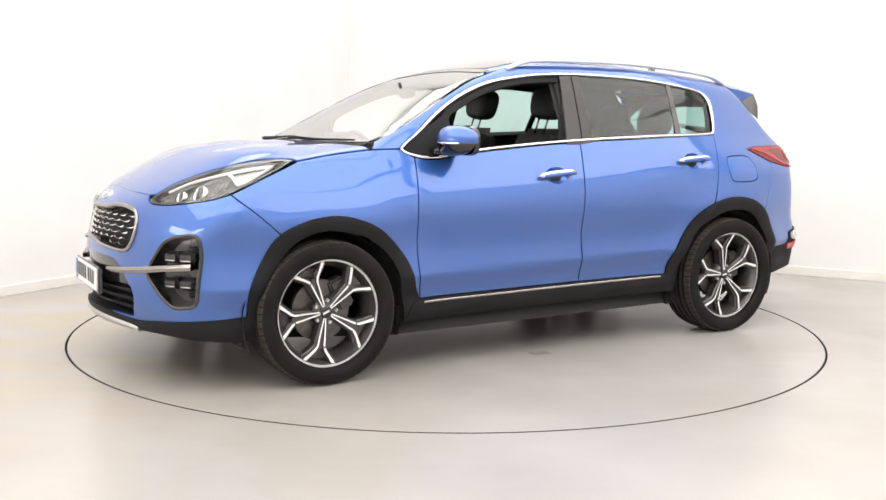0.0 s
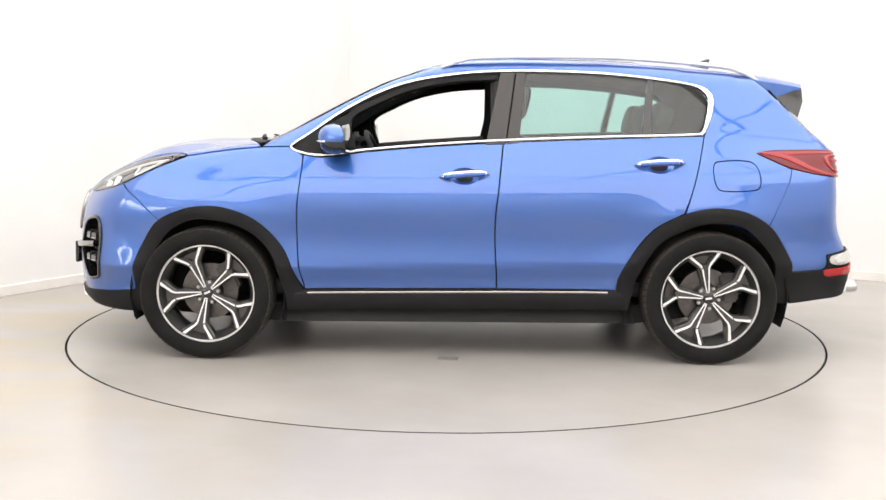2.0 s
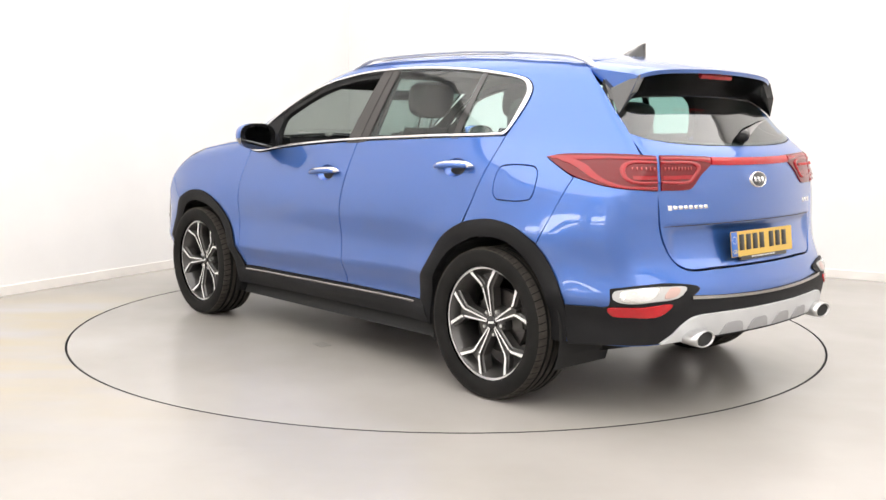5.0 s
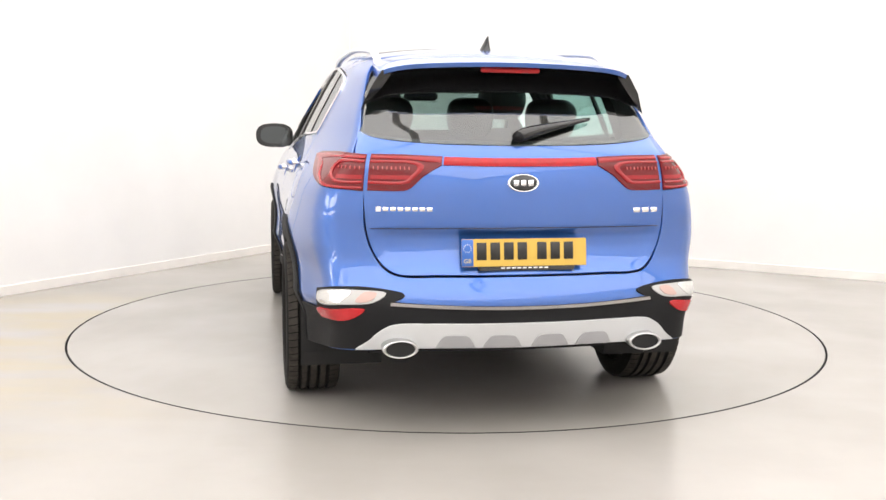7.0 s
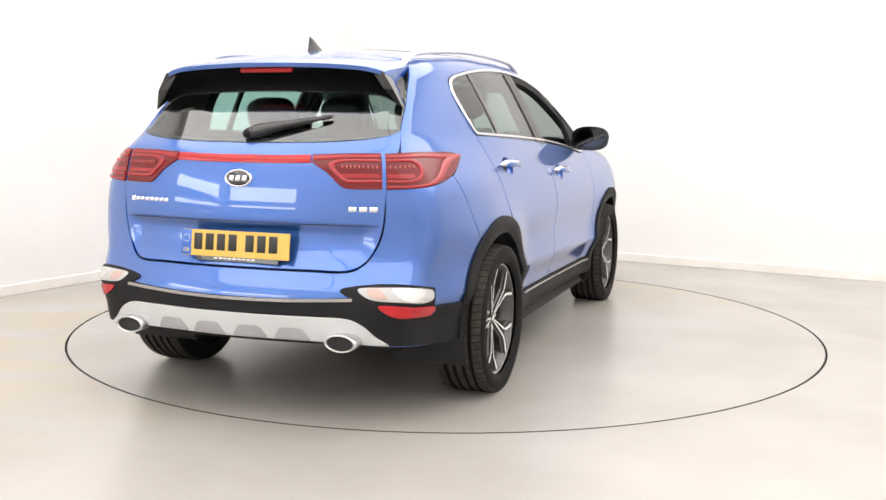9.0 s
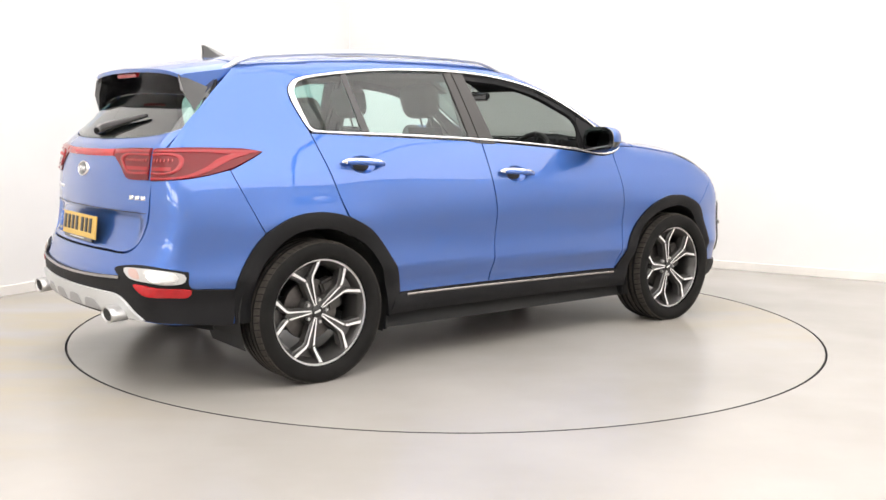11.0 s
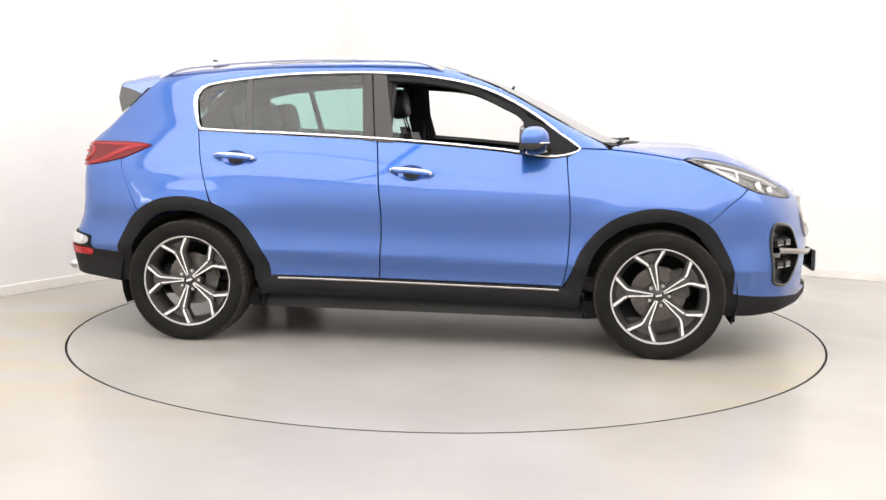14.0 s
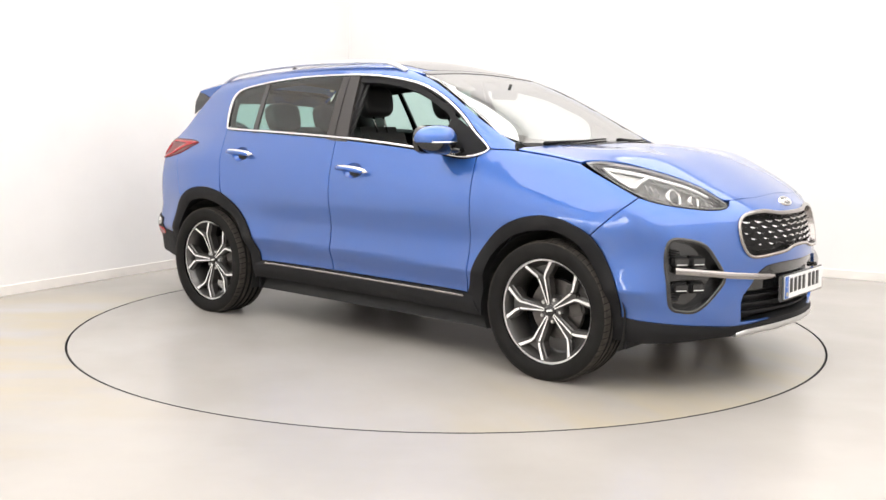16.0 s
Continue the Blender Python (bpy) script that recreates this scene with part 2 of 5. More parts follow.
def smooth_table(xs, ys, sigma, n=1600):
    """A curve through rough stations, softened over sigma metres."""
    lo, hi = xs[0] - 0.5, xs[-1] + 0.5
    g = np.linspace(lo, hi, n)
    xa = np.concatenate([[lo], xs, [hi]])
    s0, s1 = (ys[1] - ys[0]) / (xs[1] - xs[0]), (ys[-1] - ys[-2]) / (xs[-1] - xs[-2])
    ya = np.concatenate([[ys[0] - 0.5 * s0], ys, [ys[-1] + 0.5 * s1]])
    y = np.interp(g, xa, ya)
    step = g[1] - g[0]
    k = np.arange(-int(4 * sigma / step), int(4 * sigma / step) + 1) * step
    w = np.exp(-0.5 * (k / sigma) ** 2)
    pad = len(k) // 2
    e0, e1 = y[0] - (y[1] - y[0]) * np.arange(pad, 0, -1), y[-1] + (y[-1] - y[-2]) * np.arange(1, pad + 1)
    y = np.convolve(np.concatenate([e0, y, e1]), w / w.sum(), "valid")
    return lambda q: np.interp(q, g, y)


def smax(a, b, k):
    h = np.maximum(k - np.abs(a - b), 0) / k
    return np.maximum(a, b) + h * h * k * 0.25


def smin(a, b, k):
    return -smax(-a, -b, k)


# half width up the side at the middle of the car
SIDE = smooth_table([.20, .26, .33, .40, .47, .54, .60, .66, .72, .78, .86, .94, 1.02, 1.09, 1.15, 1.19, 1.25, 1.35, 1.45, 1.53, 1.62, 1.75],
                    [.862, .892, .905, .908, .902, .893, .886, .885, .895, .905, .902, .884, .855, .828, .803, .785, .757, .705, .652, .605, .55, .46], 0.022)
# nose and tail on the centre line, by height
NOSE = smooth_table([.18, .25, .32, .40, .50, .60, .70, .80, .88, .94, 1.0], [2.16, 2.21, 2.24, 2.25, 2.252, 2.247, 2.24, 2.22, 2.175, 2.105, 2.00], 0.03)
TAIL = smooth_table([.22, .30, .40, .48, .56, .62, .70, .80, .90, 1.0, 1.08, 1.14, 1.18, 1.24, 1.32, 1.45, 1.55],
                    [-2.14, -2.19, -2.225, -2.24, -2.235, -2.205, -2.17, -2.158, -2.155, -2.145, -2.13, -2.11, -2.06, -1.99, -1.915, -1.78, -1.67], 0.022)
# heights on the centre line: hood, windscreen, roof
HOOD = smooth_table([.6, 1.0, 1.2, 1.48, 1.7, 1.9, 2.0, 2.1, 2.2, 2.3], [1.205, 1.182, 1.162, 1.121, 1.082, 1.030, .992, .944, .88, .80], 0.05)
SCREEN = smooth_table([-.2, .28, .48, .665, .84, 1.0, 1.18, 1.4], [1.68, 1.545, 1.475, 1.387, 1.295, 1.208, 1.12, 1.01], 0.05)
ROOF = smooth_table([-2.2, -1.9, -1.6, -1.49, -1.15, -.8, -.3, 0., .2, .5], [1.47, 1.525, 1.566, 1.583, 1.612, 1.634, 1.642, 1.632, 1.61, 1.55], 0.08)


def half_width(x, z):
    w = np.clip((z - 0.8) / 0.3, 0, 1)
    w = w * w * (3 - 2 * w)
    y = SIDE(z - w * (0.004 - 0.036 * np.clip(x, -1.4, 0.95)))
    # crease low on the doors: the metal turns under below it
    y = y - smin(0.55 * smax(0.512 - 0.018 * np.clip(x, -1.3, 1.3) - z, 0 * z, 0.006), 0.052 + 0 * z, 0.02)
    up = np.clip((z - 0.95) / 0.28, 0, 1)
    up = up * up * (3 - 2 * up)
    y = y - 0.27 * np.maximum(0, x - 1.45) ** 2 - (1 - up) * 0.24 * np.maximum(0, -x - 1.40) ** 2 - up * 0.101 * np.maximum(0, -x - 0.7) ** 2
    for ax in (AXLE, -AXLE):
        r = np.hypot(x - ax, z - 0.36)
        y = y + 0.020 * np.exp(-((r - 0.44) / 0.13) ** 2) * np.clip((1.0 - z) / 0.2, 0, 1)
    return y


def top(x, y):
    hood = HOOD(x) - 0.065 * y * y - 0.02 * np.exp(-((np.abs(y) - 0.30) / 0.16) ** 2) * np.clip((x - 0.9) / 0.5, 0, 1) * 0.6
    rise = np.clip((x - 1.15) / 0.45, 0, 1) * np.clip((2.11 - x) / 0.42, 0, 1)
    rise = rise * rise * (3 - 2 * rise)
    hood = hood + 0.044 * rise * np.exp(-(y / 0.63) ** 8)
    screen = SCREEN(x + 0.17 * y * y)
    roof = ROOF(x) + 0.012 - 0.16 * y * y
    return smax(hood, smin(roof, screen, 0.03), 0.02)


def skin(x, y, z):
    """Below nought inside the car, above nought outside."""
    y = np.abs(y)
    f = smax(y - half_width(x, z), z - top(x, y), 0.07)
    f = smax(f, x - (NOSE(z) - 0.42 * y * y - 0.12 * y ** 6), 0.07)
    f = smax(f, (TAIL(z) + 0.20 * y * y + 0.10 * y ** 6) - x, 0.06)
    return f


def march(eye, way, far, steps=34):
    """The outermost place where rays from inside leave the skin."""
    lo, hi = np.zeros(len(eye)), np.full(len(eye), far)
    for k in range(steps):
        q = far * (1 - k / steps)
        p = eye + way * q
        inside = skin(p[:, 0], p[:, 1], p[:, 2]) < 0
        fresh = inside & (lo == 0)
        lo = np.where(fresh, q, lo)
        hi = np.where(lo == 0, q, hi)
    for k in range(15):
        mid = (lo + hi) / 2
        p = eye + way * mid[:, None]
        inside = skin(p[:, 0], p[:, 1], p[:, 2]) < 0
        lo, hi = np.where(inside, mid, lo), np.where(inside, hi, mid)
    return eye + way * ((lo + hi) / 2)[:, None]


def normals(p, e=0.006):
    g = np.stack([skin(*(p + d).T) - skin(*(p - d).T) for d in np.eye(3) * e], -1)
    return g / np.maximum(np.linalg.norm(g, axis=1, keepdims=True), 1e-9)


PIVOT, ARC = 1.3, 0.9


def around(s, z):
    """Skin at s along the flank (bending round the nose and the tail) and height z."""
    s, z = np.asarray(s, float), np.asarray(z, float)
    over = np.maximum(np.abs(s) - PIVOT, 0) / ARC
    way = np.stack([np.sign(s) * np.sin(over), np.cos(over), 0 * s], -1)
    eye = np.stack([np.clip(s, -PIVOT, PIVOT), 0 * s, z], -1)
    return march(eye, way, 1.25)


def above(x, y):
    x, y = np.asarray(x, float), np.asarray(y, float)
    return march(np.stack([x, y, 0 * x + 0.5], -1), np.tile([0.0, 0, 1], (len(x), 1)), 1.3)


def behind(y, z):
    y, z = np.asarray(y, float), np.asarray(z, float)
    return march(np.stack([0 * y - 1.0, y, z], -1), np.tile([-1.0, 0, 0], (len(y), 1)), 1.4)


def ahead(y, z):
    y, z = np.asarray(y, float), np.asarray(z, float)
    return march(np.stack([0 * y + 1.2, y, z], -1), np.tile([1.0, 0, 0], (len(y), 1)), 1.3)
# ---- panels cut from the skin ----
from mathutils.geometry import delaunay_2d_cdt


def spline(points, step=0.02, closed=True):
    """A curve through control points; a third value of 1 marks a sharp corner."""
    pts = [np.array(q[:2], float) for q in points]
    sharp = [len(q) > 2 for q in points]
    n = len(pts)
    out = []
    for i in range(n if closed else n - 1):
        a, b = pts[i], pts[(i + 1) % n]
        first, last = (not closed and i == 0), (not closed and i == n - 2)
        pa = a - (b - a) if sharp[i] or first else pts[i - 1]
        pb = b + (b - a) if sharp[(i + 1) % n] or last else pts[(i + 2) % n]
        d = np.linalg.norm(b - a)
        d0, d1 = max(np.linalg.norm(a - pa), 1e-6), max(np.linalg.norm(pb - b), 1e-6)
        ta = (b - pa) / (d + d0) * d
        tb = (pb - a) / (d + d1) * d
        m = max(1, int(math.ceil(d / step)))
        for k in range(m):
            u = k / m
            out.append((2 * u**3 - 3 * u * u + 1) * a + (u**3 - 2 * u * u + u) * ta + (3 * u * u - 2 * u**3) * b + (u**3 - u * u) * tb)
    if not closed:
        out.append(pts[-1])
    return np.array(out)


def inside_poly(p, poly):
    x, y = p[:, 0], p[:, 1]
    c = np.zeros(len(p), bool)
    a = poly
    b = np.roll(poly, -1, axis=0)
    for (x0, y0), (x1, y1) in zip(a, b):
        t = (y0 > y) != (y1 > y)
        with np.errstate(divide="ignore", invalid="ignore"):
            c ^= t & (x < (x1 - x0) * (y - y0) / (y1 - y0) + x0)
    return c


def edge_gap(p, poly):
    d = np.full(len(p), 9.0)
    for a, b in zip(poly, np.roll(poly, -1, axis=0)):
        ab = b - a
        t = np.clip(((p - a) @ ab) / max(ab @ ab, 1e-12), 0, 1)
        d = np.minimum(d, np.linalg.norm(p - a - t[:, None] * ab, axis=1))
    return d


def fill(loops, h):
    """Triangles that fill an outline (with holes): points, triangles and the loops' indices."""
    allp = np.concatenate(loops)
    lo, hi = loops[0].min(0), loops[0].max(0)
    gx, gy = np.arange(lo[0], hi[0], h), np.arange(lo[1], hi[1], h * 0.87)
    g = np.array([(x + (h / 2 if j % 2 else 0), y) for j, y in enumerate(gy) for x in gx]).reshape(-1, 2)
    keep = inside_poly(g, loops[0])
    for lp in loops[1:]:
        keep &= ~inside_poly(g, lp)
    g = g[keep]
    if len(g):
        ok = np.ones(len(g), bool)
        for lp in loops:
            ok &= edge_gap(g, lp) > h * 0.45
        g = g[ok]
    edges, base, idx = [], 0, []
    for lp in loops:
        n = len(lp)
        edges += [(base + i, base + (i + 1) % n) for i in range(n)]
        idx.append(list(range(base, base + n)))
        base += n
    src = [Vector(q) for q in np.concatenate([allp, g])]
    vs, _, fs, vo, _, _ = delaunay_2d_cdt(src, edges, [], 1, 1e-5)
    where = {}
    for i, orig in enumerate(vo):
        for o in orig:
            where[o] = i
    idx = [[where[i] for i in lp] for lp in idx]
    pts, tri = np.array([tuple(q) for q in vs]), [tuple(q) for q in fs]
    if len(loops) > 1:
        mid = np.array([pts[list(q)].mean(0) for q in tri])
        drop = np.zeros(len(tri), bool)
        for lp in loops[1:]:
            drop |= inside_poly(mid, lp)
        tri = [q for q, d in zip(tri, drop) if not d]
    return pts, tri, idx


def inset(loop, d):
    """The loop drawn in by d (out, if d is below nought)."""
    tan = np.roll(loop, -1, axis=0) - np.roll(loop, 1, axis=0)
    tan /= np.maximum(np.linalg.norm(tan, axis=1, keepdims=True), 1e-9)
    area = np.sum(loop[:, 0] * np.roll(loop[:, 1], -1) - np.roll(loop[:, 0], -1) * loop[:, 1])
    nrm = np.stack([-tan[:, 1], tan[:, 0]], -1) * (1 if area > 0 else -1)
    return loop + nrm * d


def to_s(p):
    """Flank coordinates of places on the skin."""
    p = np.atleast_2d(p)
    over = np.maximum(np.abs(p[:, 0]) - PIVOT, 0)
    s = np.where(over > 0, np.sign(p[:, 0]) * (PIVOT + ARC * np.arctan2(over, p[:, 1])), p[:, 0])
    return np.stack([s, p[:, 2]], -1)


def patch(name, parent, mat, where, outline, off=0.0, h=0.035, flange=0.014, side=1, step=0.018, holes=(), raw=False, label="", relief=None, gap=0.0):
    """A panel: the outline laid on the skin with the projection `where`, its edges turned in by flange.
    off: height over the skin. side: -1 mirrors it to the car's right. relief: extra height by plan place."""
    loops = [np.asarray(q, float) if raw else spline(q, step) for q in (outline, *holes)]
    if gap:
        loops = [inset(lp, gap if k == 0 else -gap) for k, lp in enumerate(loops)]
    p2, tris, idx = fill(loops, h)
    p = where(p2[:, 0], p2[:, 1])
    nrm = normals(p)
    rise = off if relief is None else off + relief(p2[:, 0], p2[:, 1])
    p = p + nrm * (np.asarray(rise).reshape(-1, 1) if relief is not None else rise)
    verts, norms, faces = list(p), list(nrm), []
    for t in tris:
        a, b, c = (p[i] for i in t)
        faces.append(t if np.dot(np.cross(b - a, c - a), nrm[t[0]]) > 0 else t[::-1])
    if relief is not None:
        acc = np.zeros_like(p)
        for t in faces:
            c = np.cross(p[t[1]] - p[t[0]], p[t[2]] - p[t[0]])
            for i in t:
                acc[i] += c
        nrm = acc / np.maximum(np.linalg.norm(acc, axis=1, keepdims=True), 1e-12)
        norms = list(nrm)
    if flange:
        for lp in idx:
            n = len(lp)
            ring = p[lp]
            tan = np.roll(ring, -1, axis=0) - np.roll(ring, 1, axis=0)
            tan /= np.maximum(np.linalg.norm(tan, axis=1, keepdims=True), 1e-9)
            out = np.cross(tan, nrm[lp])
            mid = p2[lp].mean(0)
            area = np.sum(p2[lp][:, 0] * np.roll(p2[lp][:, 1], -1) - np.roll(p2[lp][:, 0], -1) * p2[lp][:, 1])
            # which way is out, told by a triangle on the edge
            inner = p[[t for t in tris if lp[0] in t][0], :].mean(0)
            if np.dot(out[0], inner - ring[0]) > 0:
                out = -out
            b0 = len(verts)
            for d, o, w in ((0.0, 0.0, 0.35), (0.0016, 0.0014, 0.8), (flange, 0.0014, 1.0)):
                nn = nrm[lp] * (1 - w) + out * w
                verts += list(ring - nrm[lp] * d + out * o)
                norms += list(nn / np.linalg.norm(nn, axis=1, keepdims=True))
            for k in range(2):
                for i in range(n):
                    j = (i + 1) % n
                    q = (b0 + k * n + i, b0 + k * n + j, b0 + (k + 1) * n + j, b0 + (k + 1) * n + i)
                    a, b, c = (np.asarray(verts[m]) for m in q[:3])
                    faces.append(q if np.dot(np.cross(b - a, c - a), norms[q[0]]) > 0 else q[::-1])
    verts, norms = np.array(verts), np.array(norms)
    if side < 0:
        verts, norms = verts * [1, -1, 1], norms * [1, -1, 1]
        faces = [q[::-1] for q in faces]
    ob = mesh_object(name, verts, faces, mat, parent, True)
    ob.data.normals_split_custom_set_from_vertices([tuple(q) for q in norms])
    return tagged(ob, label) if label else ob


def strip(name, parent, mat, where, outer, inner, off=0.006, side=1, closed=False, rows=6, step=0.02, depth=0.02, crown=0.0, label=""):
    """A band between two curves, laid on the skin, with turned-in edges and a slight crown."""
    o, i = spline(outer, step, closed), spline(inner, step, closed)
    n = max(len(o), len(i))

    def even(c):
        c = np.vstack([c, c[:1]]) if closed else c
        d = np.concatenate([[0], np.cumsum(np.linalg.norm(np.diff(c, axis=0), axis=1))])
        q = np.linspace(0, d[-1], n + (1 if closed else 0))
        return np.stack([np.interp(q, d, c[:, k]) for k in (0, 1)], -1)[:n]

    o, i = even(o), even(i)
    us = [0, 0] + [k / rows for k in range(rows + 1)] + [1, 1]
    hs = [-depth, -0.25 * min(depth, 0.004)] + [off + crown * (1 - (2 * k / rows - 1) ** 2) for k in range(rows + 1)] + [-0.25 * min(depth, 0.004), -depth]
    hs[1], hs[-2] = off - 0.003, off - 0.003
    v = []
    for u, hgt in zip(us, hs):
        q = o * (1 - u) + i * u
        p = where(q[:, 0], q[:, 1])
        v.append(p + normals(p) * hgt)
    m = len(us)
    verts = np.concatenate(v)
    faces = []
    for r in range(m - 1):
        for k in range(n if closed else n - 1):
            kk = (k + 1) % n
            faces.append((r * n + k, r * n + kk, (r + 1) * n + kk, (r + 1) * n + k))
    if not closed:
        faces += [tuple(r * n for r in range(m)), tuple(r * n + n - 1 for r in range(m))[::-1]]
    q = faces[(m // 2) * (n if closed else n - 1)]
    a, b, c = verts[q[0]], verts[q[1]], verts[q[2]]
    flip = np.dot(np.cross(b - a, c - a), normals(verts[q[0]][None])[0]) < 0
    if side < 0:
        verts = verts * [1, -1, 1]
        flip = not flip
    if flip:
        faces = [t[::-1] for t in faces]
    ob = mesh_object(name, verts, faces, mat, parent, True)
    ob.data.set_sharp_from_angle(angle=radians(50))
    return tagged(ob, label) if label else ob


# ---- the car's panels ----
SC = PIVOT + ARC * math.pi / 2


def both(half, centre=SC):
    """An outline across the nose (or tail) from its left half, which runs from the flank to the centre line."""
    return list(half) + [(2 * centre - q[0], *q[1:]) for q in reversed(half) if abs(q[0] - centre) > 1e-6]


def face(points, where):
    """Flank coordinates of points given as (y, z) on the nose or the tail."""
    a = np.array([q[:2] for q in points], float)
    out = to_s(where(a[:, 0], a[:, 1]))
    return [(float(o[0]), float(o[1]), *q[2:]) for o, q in zip(out, points)]


def plan(points):
    """Plan coordinates (x, y) of points given along the flank."""
    a = np.array([q[:2] for q in points], float)
    out = around(a[:, 0], a[:, 1])
    return [(float(o[0]), float(o[1]), *q[2:]) for o, q in zip(out, points)]


def oval(cx, cy, rx, ry, n=24):
    return np.array([(cx + rx * math.cos(2 * math.pi * k / n), cy + ry * math.sin(2 * math.pi * k / n)) for k in range(n)])


car = new("car")
tagged(car, "blue metallic compact SUV with both front windows open", "car")

ARCH_F = [(.816, .356), (.85, .43), (.922, .595), (1.05, .733), (1.192, .798), (1.333, .816), (1.443, .799), (1.575, .731), (1.663, .587), (1.705, .45), (1.72, .34)]
ARCH_F_IN = [(.905, .262), (.923, .376), (.993, .583), (1.135, .707), (1.332, .751), (1.45, .728), (1.535, .665), (1.627, .503), (1.652, .36), (1.66, .25)]
ARCH_R = [(-.838, .356), (-.853, .455), (-.907, .563), (-1.027, .716), (-1.182, .801), (-1.34, .831), (-1.49, .812), (-1.62, .735), (-1.70, .618), (-1.745, .49), (-1.75, .33)]
ARCH_R_IN = [(-.905, .27), (-.95, .473), (-1.054, .641), (-1.209, .729), (-1.335, .756), (-1.49, .731), (-1.63, .59), (-1.68, .43), (-1.682, .33)]
DLO_LOW = [(.84, 1.09), (.724, 1.076), (.493, 1.106), (.164, 1.136), (-.231, 1.162), (-.759, 1.185), (-1.29, 1.204)]
DLO_TOP = [(-1.381, 1.356), (-1.386, 1.42), (-1.320, 1.466), (-1.127, 1.504), (-.805, 1.538), (-.487, 1.551), (-.25, 1.550), (-.014, 1.535), (.267, 1.488), (.453, 1.421), (.637, 1.32), (.787, 1.212)]
DLO = [(.901, 1.126)] + DLO_LOW + [(-1.312, 1.222)] + DLO_TOP
DOOR_FRONT = [(.813, .374, 1), (.841, .52), (.848, .785), (.826, 1.044), (.823, 1.088, 1)]
DOOR_MID = [(-.236, 1.163, 1), (-.213, .929), (-.195, .721), (-.211, .385, 1)]
DOOR_REAR = [(-1.303, 1.206, 1), (-1.261, 1.048), (-1.217, .898), (-1.179, .803, 1)]
LAMP_TOP = [(2.211, .886, 1), (2.185, .915), (2.122, .96), (2.005, 1.006), (1.80, 1.056), (1.56, 1.086), (1.478, 1.080, 1)]
LAMP_LOW = [(1.478, 1.080, 1), (1.63, 1.004), (1.765, .935), (1.85, .902), (2.0, .877), (2.11, .868), (2.185, .873), (2.211, .886, 1)]
FOG = [(2.049, .718), (1.927, .747), (1.894, .731), (1.88, .652), (1.892, .532), (1.905, .43), (1.93, .405), (2.025, .403), (2.145, .522), (2.158, .557), (2.115, .638)]
GRILLE = face([(.005, .826), (.14, .842), (.28, .856), (.425, .842), (.478, .805), (.487, .732), (.458, .664), (.411, .639), (.26, .645), (.15, .655), (.08, .672), (.005, .674)], ahead)
GRILLE_ALL = GRILLE[1:-1] + [(2 * SC - q[0], q[1]) for q in reversed(GRILLE[1:-1])]
INTAKE = both([(2.26, .335, 1), (2.253, .448), (2.307, .517), (2.349, .567), (2.425, .600), (SC, .605)])
MIR_R = -2 * SC

HANDLES = [(-.032, .990, .02), (-1.055, 1.058, .012)]


def cup(x, z):
    return oval(x, z - .006, .072, .040)


def swoop(x, z):
    return lambda a, b: -0.034 * np.maximum(0, 1 - ((a - x) / .072) ** 2 - ((b - z + .006) / .040) ** 2) ** 0.8


